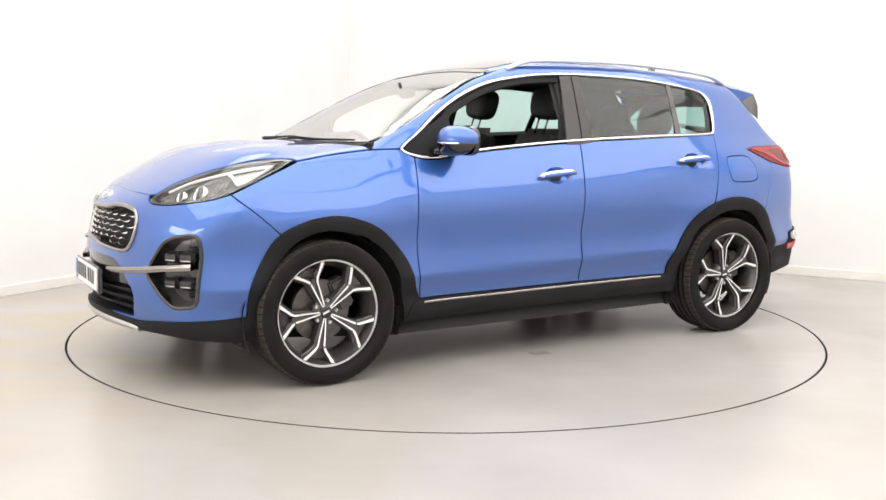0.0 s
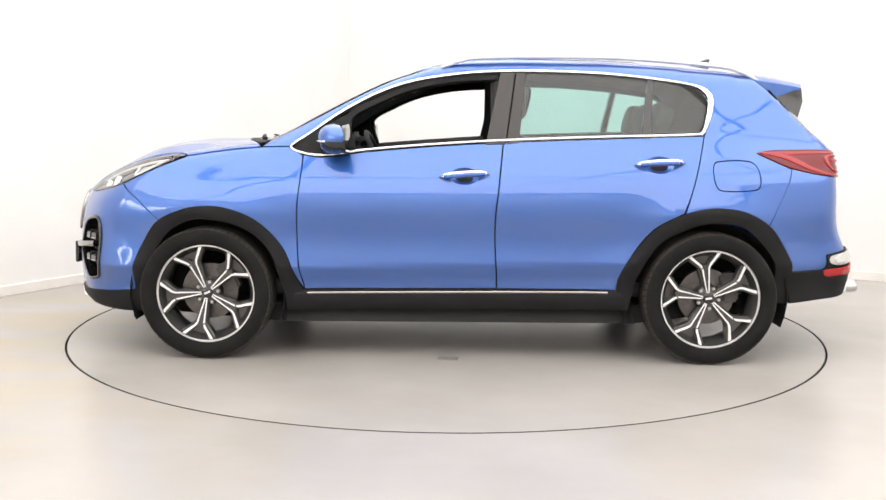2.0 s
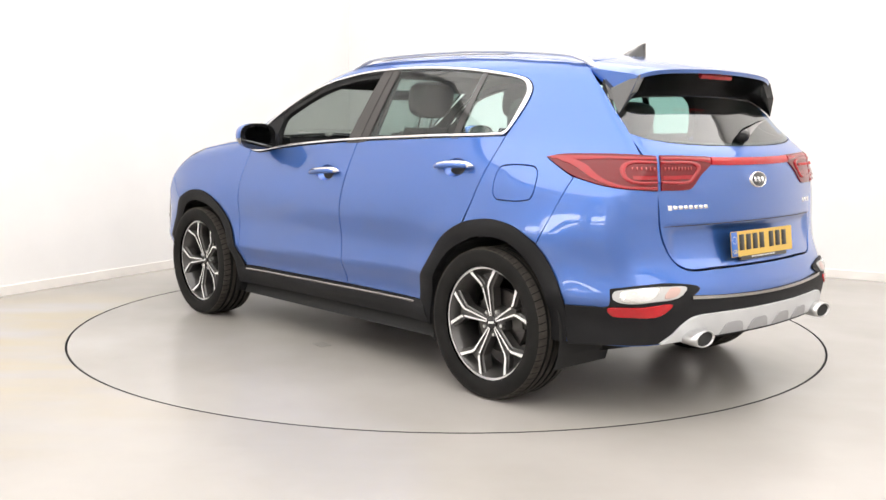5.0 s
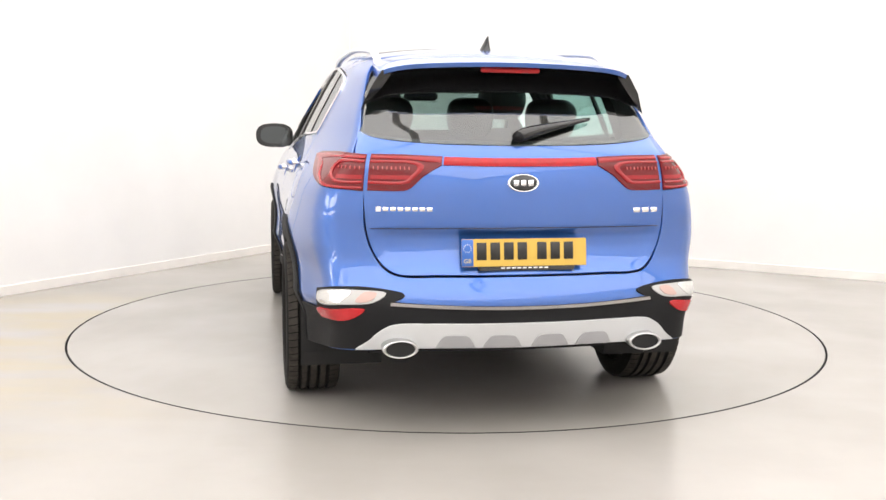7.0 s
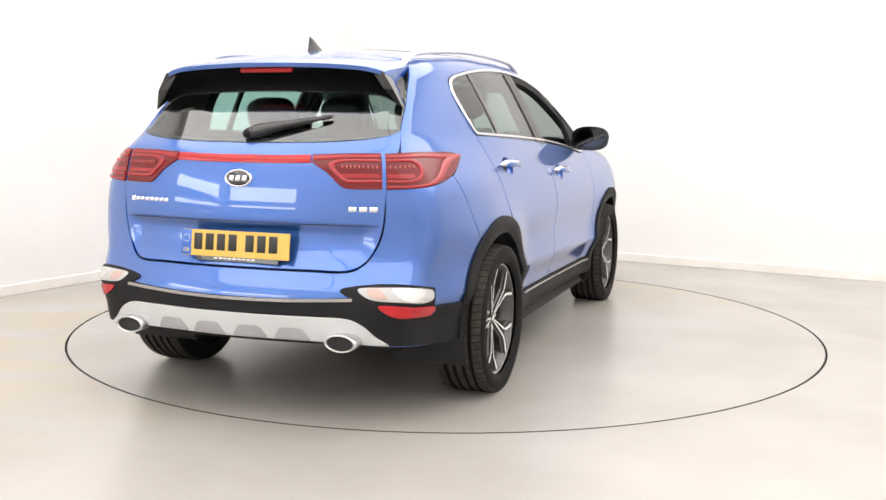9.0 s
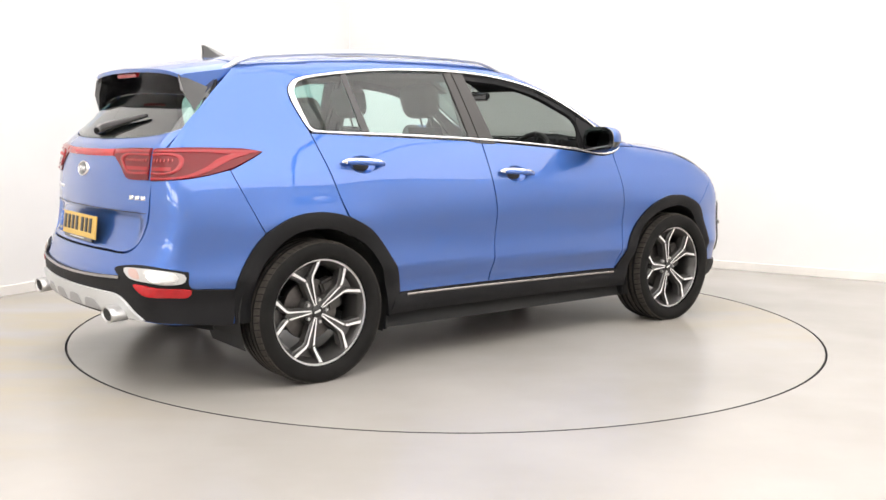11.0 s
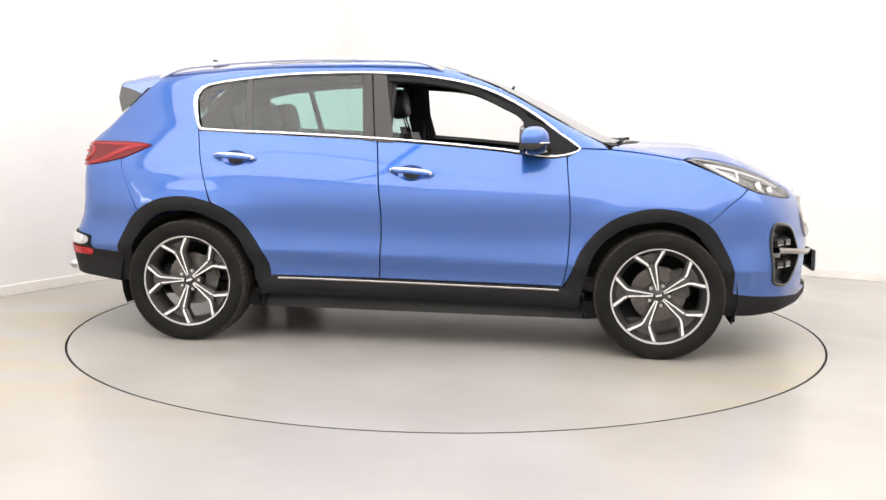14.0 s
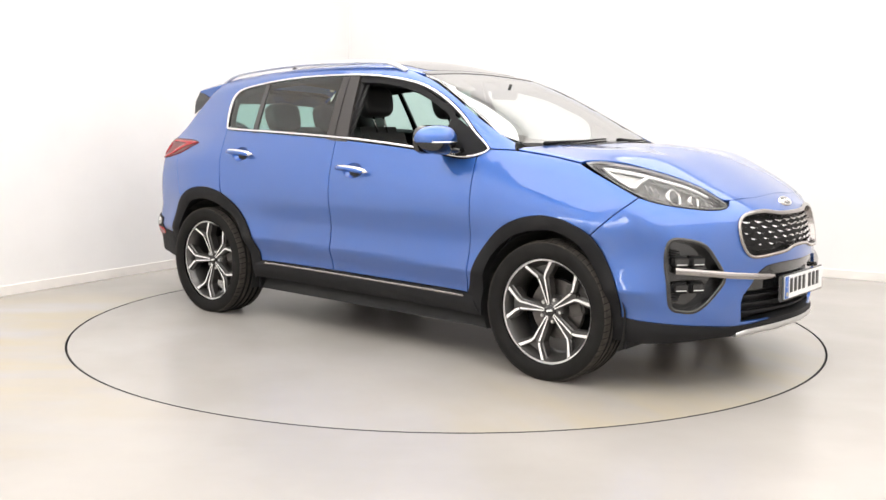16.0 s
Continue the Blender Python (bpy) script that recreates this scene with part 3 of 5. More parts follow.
for side in (1, -1):
    # front wing
    patch("front_wing", car, PAINT, around,
          [(.901, 1.128, 1), (1.053, 1.124), (1.274, 1.10), (1.462, 1.073, 1), (1.63, 1.0), (1.772, .926, 1), (1.675, .848), (1.560, .738, 1), (1.443, .784)] + ARCH_F[-6::-1][:5] + [(.813, .374, 1)] + DOOR_FRONT[1:4] + [(.826, 1.084, 1)],
          side=side, gap=.003, h=.03)
    patch("front_door", car, PAINT, around, DOOR_FRONT + DLO_LOW[1:4] + DOOR_MID, side=side, gap=.0045, h=.03, holes=[[tuple(q) for q in cup(*HANDLES[0][:2])]])
    patch("rear_door", car, PAINT, around, [DOOR_MID[3]] + DOOR_MID[2:0:-1] + [DOOR_MID[0], DLO_LOW[5], (-1.0, 1.195)] + DOOR_REAR + [(-1.027, .716), (-.907, .563), (-.855, .455), (-.846, .386, 1)], side=side, gap=.0045, h=.03,
          holes=[[tuple(q) for q in cup(*HANDLES[1][:2])]])
    for x, z, rise in HANDLES:
        patch("handle_cup", car, PAINT, around, [tuple(q) for q in cup(x, z)], side=side, h=.012, flange=0, step=.012, gap=-.004, off=-.001, relief=swoop(x, z))
    # roof side, pillars and rear quarter in one pressing
    seam = to_s(above([.12, -.2, -.55, -.9, -1.2, -1.45], [.548, .548, .545, .54, .53, .52]))
    shell = [(.901, 1.130, 1), (1.045, 1.128, 1), (1.007, 1.164, 1), (.941, 1.194), (.771, 1.279), (.532, 1.408), (.362, 1.489), (.235, 1.533)] + [tuple(q) for q in seam] + [(-1.735, 1.540, 1), (-1.80, 1.472), (-1.862, 1.405), (-1.926, 1.316), (-1.972, 1.250), (-2.0, 1.187), (-2.020, 1.134, 1), (-1.85, 1.134), (-1.70, 1.131), (-1.604, 1.117, 1), (-1.757, 1.036, 1), (-1.69, .90), (-1.612, .745, 1), (-1.49, .812), (-1.34, .831), (-1.185, .803, 1)] + DOOR_REAR[2:0:-1] + [(-1.303, 1.206, 1)] + DLO_TOP
    fuel = [(-1.337, 1.042), (-1.362, 1.072), (-1.544, 1.075), (-1.578, 1.047), (-1.577, .957), (-1.552, .928), (-1.376, .922), (-1.344, .95)]
    patch("body_side", car, PAINT, around, shell, side=side, gap=.003, h=.03, holes=[fuel] if side > 0 else [])
    if side > 0:
        patch("fuel_flap", car, PAINT, around, fuel, gap=.004, h=.03, off=-.0005)
    patch("inner_trim", car, LINER, around, shell, side=side, h=.05, off=-.017, flange=0, gap=-.003)
    # wheel-arch mouldings, sill and its bright strip
    strip("arch_moulding", car, PLASTIC, around, ARCH_F, ARCH_F_IN, off=.010, side=side, depth=.05, rows=8, crown=.004, label="matt black plastic wheel-arch moulding")
    strip("arch_moulding", car, PLASTIC, around, ARCH_R, ARCH_R_IN, off=.010, side=side, depth=.05, rows=8, crown=.004, label="matt black plastic wheel-arch moulding")
    strip("sill_moulding", car, PLASTIC, around, [(.86, .372), (.3, .378), (-.2, .384), (-.87, .388)], [(.905, .262), (.3, .272), (-.4, .279), (-.905, .282)], off=.008, side=side, depth=.06, crown=.012, label="matt black plastic sill moulding")
    strip("sill_strip", car, DARKCHROME, around, [(.80, .362), (.3, .369), (-.2, .376), (-.80, .381)], [(.80, .351), (.3, .358), (-.2, .365), (-.80, .370)], off=.017, side=side, depth=.012, crown=.003, rows=3, label="bright metal sill strip")
    # window surround, glass and pillars
    outer_l = [tuple(q) for q in inset(spline(DLO, .04), .003)]
    strip("window_reveal", car, PLASTIC, around, [tuple(q) for q in inset(spline(DLO, .04), .001)], [tuple(q) for q in inset(spline(DLO, .04), .020)], off=-.005, side=side, closed=True, rows=2, depth=.055)
    # broad at the rear corner, slim elsewhere
    raw = spline(DLO, .04)
    tan = np.roll(raw, -1, axis=0) - np.roll(raw, 1, axis=0)
    tan /= np.linalg.norm(tan, axis=1, keepdims=True)
    area = np.sum(raw[:, 0] * np.roll(raw[:, 1], -1) - np.roll(raw[:, 0], -1) * raw[:, 1])
    wide = .0135 + .027 * np.exp(-((raw[:, 0] + 1.40) / .07) ** 2)
    inn = raw + np.stack([-tan[:, 1], tan[:, 0]], -1) * (1 if area > 0 else -1) * wide[:, None]
    strip("window_trim", car, CHROME, around, outer_l, [tuple(q) for q in inn], off=.007, side=side, closed=True, rows=4, depth=.016, crown=.003, label="bright chrome window surround")
    patch("door_pillar", car, PILLAR, around, [(-.222, 1.533, 1), (-.140, 1.146, 1), (-.246, 1.150, 1), (-.302, 1.536, 1)], side=side, gap=.002, off=.003, h=.03)
    patch("door_pillar", car, PILLAR, around, [(-.308, 1.536, 1), (-.251, 1.150, 1), (-.318, 1.16, 1), (-.362, 1.532, 1)], side=side, gap=.002, off=.003, h=.03)
    patch("mirror_triangle", car, PLASTIC, around, [(.870, 1.125), (.79, 1.198), (.592, 1.308, 1), (.575, 1.262), (.585, 1.11, 1), (.724, 1.09), (.83, 1.10)], side=side, gap=.002, off=.002, h=.03)
    patch("rear_side_window", car, TINT, around, [(-.345, 1.545, 1), (-.673, 1.534), (-1.025, 1.505, 1), (-.978, 1.185, 1), (-.31, 1.150, 1)], side=side, off=-.004, h=.06, flange=.003, label="dark tinted side glass").visible_shadow = False
    patch("quarter_window", car, TINT, around, [(-1.045, 1.502, 1), (-1.256, 1.472), (-1.335, 1.43), (-1.327, 1.356), (-1.270, 1.195, 1), (-1.002, 1.19, 1)], side=side, off=-.004, h=.05, flange=.003, label="dark tinted quarter glass").visible_shadow = False
    patch("window_divider", car, GLOSS, around, [(-1.018, 1.520, 1), (-.965, 1.185, 1), (-1.008, 1.185, 1), (-1.050, 1.516, 1)], side=side, off=.0, h=.03)
    # frame inside the open front window
    strip("window_seal", car, PLASTIC, around, [(.58, 1.125), (.599, 1.305), (.455, 1.391), (.269, 1.466), (.051, 1.510), (-.215, 1.528)], [(.55, 1.125), (.575, 1.278), (.445, 1.362), (.263, 1.438), (.045, 1.484), (-.205, 1.502)], off=-.006, side=side, depth=.03, rows=3)
    strip("window_seal", car, PLASTIC, around, [(.60, 1.100), (.3, 1.130), (-.15, 1.166)], [(.60, 1.122), (.3, 1.148), (-.15, 1.182)], off=-.012, side=side, depth=.03, rows=3)
    # door lining seen through the windows
    patch("door_lining", car, TRIM, around, [(.95, .45, 1), (.95, 1.08, 1), (.5, 1.105), (-.2, 1.155), (-1.3, 1.198, 1), (-1.6, 1.19, 1), (-1.6, .85, 1), (-.8, .6, 1), (-.8, .45, 1)], side=side, off=-.055, h=.08, flange=0, label="black door lining")
    # dark inner shell behind the panel gaps, its black standing in for their shade
    patch("inner_shell", car, GAP, around, [(1.0, 1.09, 1), (1.4, 1.06, 1), (1.62, .98, 1), (1.75, .90, 1), (1.60, .76, 1)] + [(q[0], q[1]) for q in ARCH_F[-5:1:-1]] + [(.87, .30, 1), (-.87, .30, 1)] + ARCH_R[1:8] + [(-1.72, .95, 1), (-1.75, 1.15, 1), (-1.3, 1.19, 1), (-.2, 1.15, 1), (.6, 1.075, 1)], side=side, off=-.022, h=.06, flange=0)

# bonnet, nose, tail; the near-black frames behind them stand in for shade in gaps
hood_half = [(2.102, 0.0), (2.097, .206), (2.057, .436, 1)] + plan(LAMP_TOP[1:-1]) + plan([(1.460, 1.076, 1), (1.274, 1.103), (1.060, 1.128, 1)]) + [(1.085, .70, 1), (1.165, .45), (1.255, 0.0)]
hood = [q for q in hood_half] + [(q[0], -q[1], *q[2:]) for q in reversed(hood_half[1:-1])]
patch("bonnet", car, PAINT, above, hood, gap=.002, off=.002, h=.03, label="blue bonnet panel with soft creases")
patch("bonnet_frame", car, GAP, above, [(2.06, -.38, 1), (2.08, 0), (2.06, .38, 1), (1.5, .70, 1), (1.08, .74, 1), (.98, .70, 1), (1.1, 0), (.98, -.70, 1), (1.08, -.74, 1), (1.5, -.70, 1)], off=-.025, h=.08, flange=0)
nose_half = [(1.560, .735, 1), (1.675, .846), (1.774, .924, 1)] + [(1.85, .900), (2.0, .875), (2.11, .866), (2.185, .871), (2.215, .886, 1), (2.235, .908, 1)] + [tuple(q) for q in to_s(above([2.050, 2.0885, 2.0945], [.43, .206, .0]) - [0, 0, .003])][1:]
nose = [(1.69, .36, 1), (1.683, .45), (1.645, .587)] + nose_half + [(2 * SC - q[0], *q[1:]) for q in reversed(nose_half[:-1])] + [(2 * SC - 1.645, .587), (2 * SC - 1.683, .45), (2 * SC - 1.69, .36, 1), (2 * SC - 1.785, .35), (2 * SC - 1.90, .341), (2 * SC - 2.08, .327), (2 * SC - 2.25, .305), (SC, .29), (2.25, .305), (2.08, .327), (1.90, .341), (1.785, .35)]
patch("front_bumper", car, PAINT, around, nose, gap=.0015, h=.03, step=.016, holes=[FOG, [(2 * SC - q[0], q[1]) for q in FOG], GRILLE_ALL, INTAKE])
patch("nose_frame", car, GAP, around, both([(1.68, .36, 1), (1.62, .76, 1), (1.78, .91, 1), (2.2, .86, 1), (SC, .88)]) + [(SC, .27)], off=-.075, h=.06, flange=0)

tail_half = [(-1.745, .49), (-1.70, .618), (-1.614, .743, 1), (-1.69, .90), (-1.759, 1.036, 1), (-1.888, 1.004), (-2.035, .988), (-2.085, .984, 1)] + face([(.640, .90), (.634, .827), (.614, .756), (.572, .686), (.508, .649), (.35, .646), (.151, .646), (0.0, .646)], behind)
tail = [(-1.75, .33, 1)] + tail_half[:-1] + [(-2 * SC - q[0], *q[1:]) for q in reversed(tail_half[:-1])] + [(-2 * SC + 1.75, .33, 1), (-2 * SC + 1.9, .335), (-2 * SC + 2.1, .35), (-SC, .36), (-2.1, .35), (-1.9, .335)]
patch("rear_bumper", car, PAINT, around, tail, gap=.0005, h=.03, step=.016)


def fold(y, z):
    """The tailgate's pressed shelf above the number plate."""
    return -0.018 * np.clip((0.838 - z) / 0.022, 0, 1) * np.clip((z - 0.66) / 0.1, 0, 1) * np.clip((0.60 - np.abs(y)) / 0.05, 0, 1)


gate_half = [(0.0, .655), (.151, .655), (.35, .656), (.505, .658), (.566, .693), (.607, .760), (.627, .83), (.634, .90), (.640, .985), (.650, 1.06), (.664, 1.137), (.650, 1.19), (.640, 1.226, 1), (.60, 1.203), (.481, 1.184), (.293, 1.173), (0.0, 1.169)]
gate = gate_half + [(-q[0], *q[1:]) for q in reversed(gate_half[1:-1])]
patch("tailgate", car, PAINT, behind, gate, gap=.0015, h=.016, relief=fold, label="blue tailgate with a pressed number-plate recess")
patch("tail_frame", car, GAP, behind, [(-.62, .60, 1), (.62, .60, 1), (.72, .95, 1), (.68, 1.15, 1), (-.68, 1.15, 1), (-.72, .95, 1)], off=-.03, h=.08, flange=0)
glass_half = [(0.0, 1.174), (.293, 1.178), (.481, 1.189), (.605, 1.206), (.652, 1.232), (.636, 1.30), (.600, 1.38), (.545, 1.455, 1), (.40, 1.475), (0.0, 1.49)]
rear_pane = glass_half + [(-q[0], *q[1:]) for q in reversed(glass_half[1:-1])]
patch("rear_window", car, REARPANE, behind, rear_pane, off=-.002, h=.05, flange=.004, label="dark tinted heated rear window").visible_shadow = False
strip("rear_window_band", car, GLOSS, behind, [(-.60, 1.37), (-.545, 1.462), (-.40, 1.484), (0, 1.497), (.40, 1.484), (.545, 1.462), (.60, 1.37)], [(-.58, 1.345), (-.50, 1.375), (-.40, 1.385), (0, 1.395), (.40, 1.385), (.50, 1.375), (.58, 1.345)], off=.001, rows=3, depth=.006)

# windscreen and roof
screen_half = [(1.235, 0.0), (1.14, .44), (1.035, .665), (.985, .690)] + plan([(.93, 1.196), (.771, 1.284), (.532, 1.413), (.362, 1.494), (.25, 1.533)]) + [(.235, .45), (.215, .2), (.21, 0.0)]
screen_outline = screen_half + [(q[0], -q[1], *q[2:]) for q in reversed(screen_half[1:-1])]
patch("windscreen", car, CLEAR, above, screen_outline, off=-.002, h=.06, flange=.004, gap=.002, label="clear green-tinted windscreen").visible_shadow = False
sc = spline(screen_outline, .03)
strip("windscreen_border", car, GLOSS, above, [tuple(q) for q in sc], [tuple(q) for q in inset(sc, .014)], off=-.003, closed=True, rows=2, depth=.001)
roof_half = [(.20, 0.0), (.205, .2), (.22, .45), (.232, .552, 1), (.1, .553), (-.2, .552), (-.55, .549), (-.9, .544), (-1.2, .534), (-1.45, .524), (-1.555, .520, 1), (-1.575, .3), (-1.58, 0.0)]
roof = roof_half + [(q[0], -q[1], *q[2:]) for q in reversed(roof_half[1:-1])]
sun = [(.165, 0.0), (.17, .2), (.165, .43), (.10, .47), (-.9, .465), (-.98, .43), (-.985, 0), (-.98, -.43), (-.9, -.465), (.10, -.47), (.165, -.43), (.17, -.2)]
patch("roof_panel", car, PAINT, above, roof, gap=.002, h=.05, holes=[sun])
patch("glass_roof", car, GLOSS, above, sun, gap=.003, h=.05, off=.002, label="black panoramic glass roof")
patch("headliner", car, LINER, above, roof, off=-.045, h=.08, flange=0)
patch("roof_header", car, GLOSS, above, [(.243, -.53), (.212, 0), (.243, .53), (.195, .53), (.17, 0), (.195, -.53)], off=.001, h=.05, flange=.003)
rp = spline(rear_pane, .03)
strip("rear_window_frame", car, GAP, behind, [tuple(q) for q in inset(rp, -.012)], [tuple(q) for q in inset(rp, .012)], off=-.006, closed=True, rows=2, depth=.02)
# black blades that run from the spoiler's ends down beside the rear window
for side in (1, -1):
    fin = [(-1.725, .566, 1.412), (-1.836, .626, 1.306), (-1.872, .588, 1.395), (-1.876, .540, 1.474), (-1.745, .520, 1.425), (-1.864, .540, 1.400), (-1.864, .485, 1.478)]
    faces = [(0, 1, 2, 3), (3, 2, 5, 6), (2, 1, 5), (4, 6, 5, 1), (0, 3, 6, 4), (0, 4, 1)]
    tagged(mesh_object("spoiler_fin", [(x, side * y, z) for x, y, z in fin], faces if side < 0 else [q[::-1] for q in faces], GLOSS, car), "gloss black blade beside the rear window")
# dark strip laid along the tailgate's fold, standing in for the crease's shade
strip("tailgate_crease", car, GAP, behind, [(-.612, .838), (0, .842), (.612, .838)], [(-.612, .835), (0, .839), (.612, .835)], off=.0005, rows=1, depth=.004)


# ---- wheels ----
def lathe(profile, seg=72):
    """Turn (radius, y) points round the axle: vertices and faces."""
    v, f = [], []
    n = len(profile)
    for k in range(seg):
        a = 2 * math.pi * k / seg
        v += [(r * math.cos(a), y, r * math.sin(a)) for r, y in profile]
    for k in range(seg):
        j = (k + 1) % seg
        for i in range(n - 1):
            f.append((k * n + i, k * n + i + 1, j * n + i + 1, j * n + i))
    return v, f


def lathe_part(name, profile, mat, parent, seg=72, label=""):
    v, f = lathe(profile, seg)
    ob = mesh_object(name, v, f, mat, parent, True)
    ob.data.set_sharp_from_angle(angle=radians(40))
    return tagged(ob, label) if label else ob


def tyre_profile():
    p = [(.262, -.105), (.275, -.117), (.300, -.122), (.325, -.120), (.340, -.112), (.347, -.098)]
    for y in (-.062, -.022, .022, .062):
        p += [(.350, y - .007), (.341, y - .0055), (.341, y + .0055), (.350, y + .007)]
    p += [(.347, .098), (.340, .112), (.325, .120), (.300, .122), (.275, .117), (.262, .105)]
    return p


def prism(points, y0, y1, face_mat_index, bevel=0.0):
    """A flat bar in the wheel's plane from y0 (back) to y1 (face); the face is narrowed by the bevel."""
    n = len(points)
    c = sum((Vector(q) for q in points), Vector((0, 0))) / n
    inn = []
    for k in range(n):
        a, b, d = Vector(points[k - 1]), Vector(points[k]), Vector(points[(k + 1) % n])
        t1, t2 = (b - a).normalized(), (d - b).normalized()
        nn = (Vector((-t1.y, t1.x)) + Vector((-t2.y, t2.x))).normalized()
        inn.append(b + nn * bevel)
    v = [(q[0], y0, q[1]) for q in points] + [(q[0], y1 - bevel, q[1]) for q in points] + [(q.x, y1, q.y) for q in inn]
    f, m = [tuple(range(n))], [0]
    for r in range(2):
        for k in range(n):
            j = (k + 1) % n
            f.append((r * n + k, (r + 1) * n + k, (r + 1) * n + j, r * n + j))
            m.append(0)
    f.append(tuple(2 * n + k for k in reversed(range(n))))
    m.append(1)
    return v, f, m


def bar_outline(path, widths):
    """A bar of changing width along a path in the wheel's plane, as a closed outline."""
    pts = [Vector(q) for q in path]
    left, right = [], []
    for k, p in enumerate(pts):
        t1 = (p - pts[k - 1]).normalized() if k else (pts[1] - p).normalized()
        t2 = (pts[k + 1] - p).normalized() if k + 1 < len(pts) else t1
        t = (t1 + t2).normalized()
        nn = Vector((-t.y, t.x)) * (widths[k] / 2 / max(.5, t.dot(t1)))
        left.append(p + nn)
        right.append(p - nn)
    return [tuple(q) for q in left + right[::-1]]


def spoke_mesh():
    """One twin spoke: two slim arms from the hub that bend apart into a wide fork at the rim."""
    def at(r, deg):
        return (r * math.sin(radians(deg)), r * math.cos(radians(deg)))
    verts, faces, mats = [], [], []

    def add(pts, y0, y1, bevel, shade=None):
        if sum(pts[k - 1][0] * pts[k][1] - pts[k][0] * pts[k - 1][1] for k in range(len(pts))) < 0:
            pts = pts[::-1]
        v, f, m = prism(pts, y0, y1, 1, bevel)
        b = len(verts)
        # the face dishes in towards the hub
        verts.extend((x, y - .030 * max(0, 1 - math.hypot(x, z) / .25), z) for x, y, z in v)
        faces.extend(tuple(b + i for i in q) for q in f)
        mats.extend(m if shade is None else [shade] * len(m))

    for sgn in (1, -1):
        tip = at(.2625, 19)
        path = [(sgn * x, z) for x, z in ((.0052, .036), (.0125, .110), (.0175, .166), (.027, .184), (.050, .209), (tip[0], tip[1]))]
        add(bar_outline(path, (.0085, .0105, .0125, .0150, .0155, .0200)), .046, .0885, .0016)
        # dark flank that widens behind the bright face
        add(bar_outline([(q[0] * 1.12, q[1]) for q in path], (.016, .021, .026, .031, .031, .036)), .026, .078, .006, 0)
    add([(-.0095, .030), (.0095, .030), (.0095, .037), (-.0095, .037)], .046, .0885, .0016)
    # dark web between the arms and the pocket under the fork
    add([(-.006, .034), (.006, .034), (.018, .168), (.0, .186), (-.018, .168)], .040, .079, .002, 0)
    lo, hi = at(.250, -17), at(.250, 17)
    add([(-.018, .178), (.018, .178), hi, at(.256, 0), lo], .020, .046, .002, 0)
    # dark notch across one arm where the fork begins
    add([(.0085, .168), (.0265, .160), (.0290, .166), (.0110, .175)], .070, .0892, .0006, 0)
    me = bpy.data.meshes.new("spoke")
    me.from_pydata(verts, [], faces)
    me.materials.append(RIMDARK)
    me.materials.append(RIMFACE)
    for poly, m in zip(me.polygons, mats):
        poly.material_index = m
    me.update()
    return me


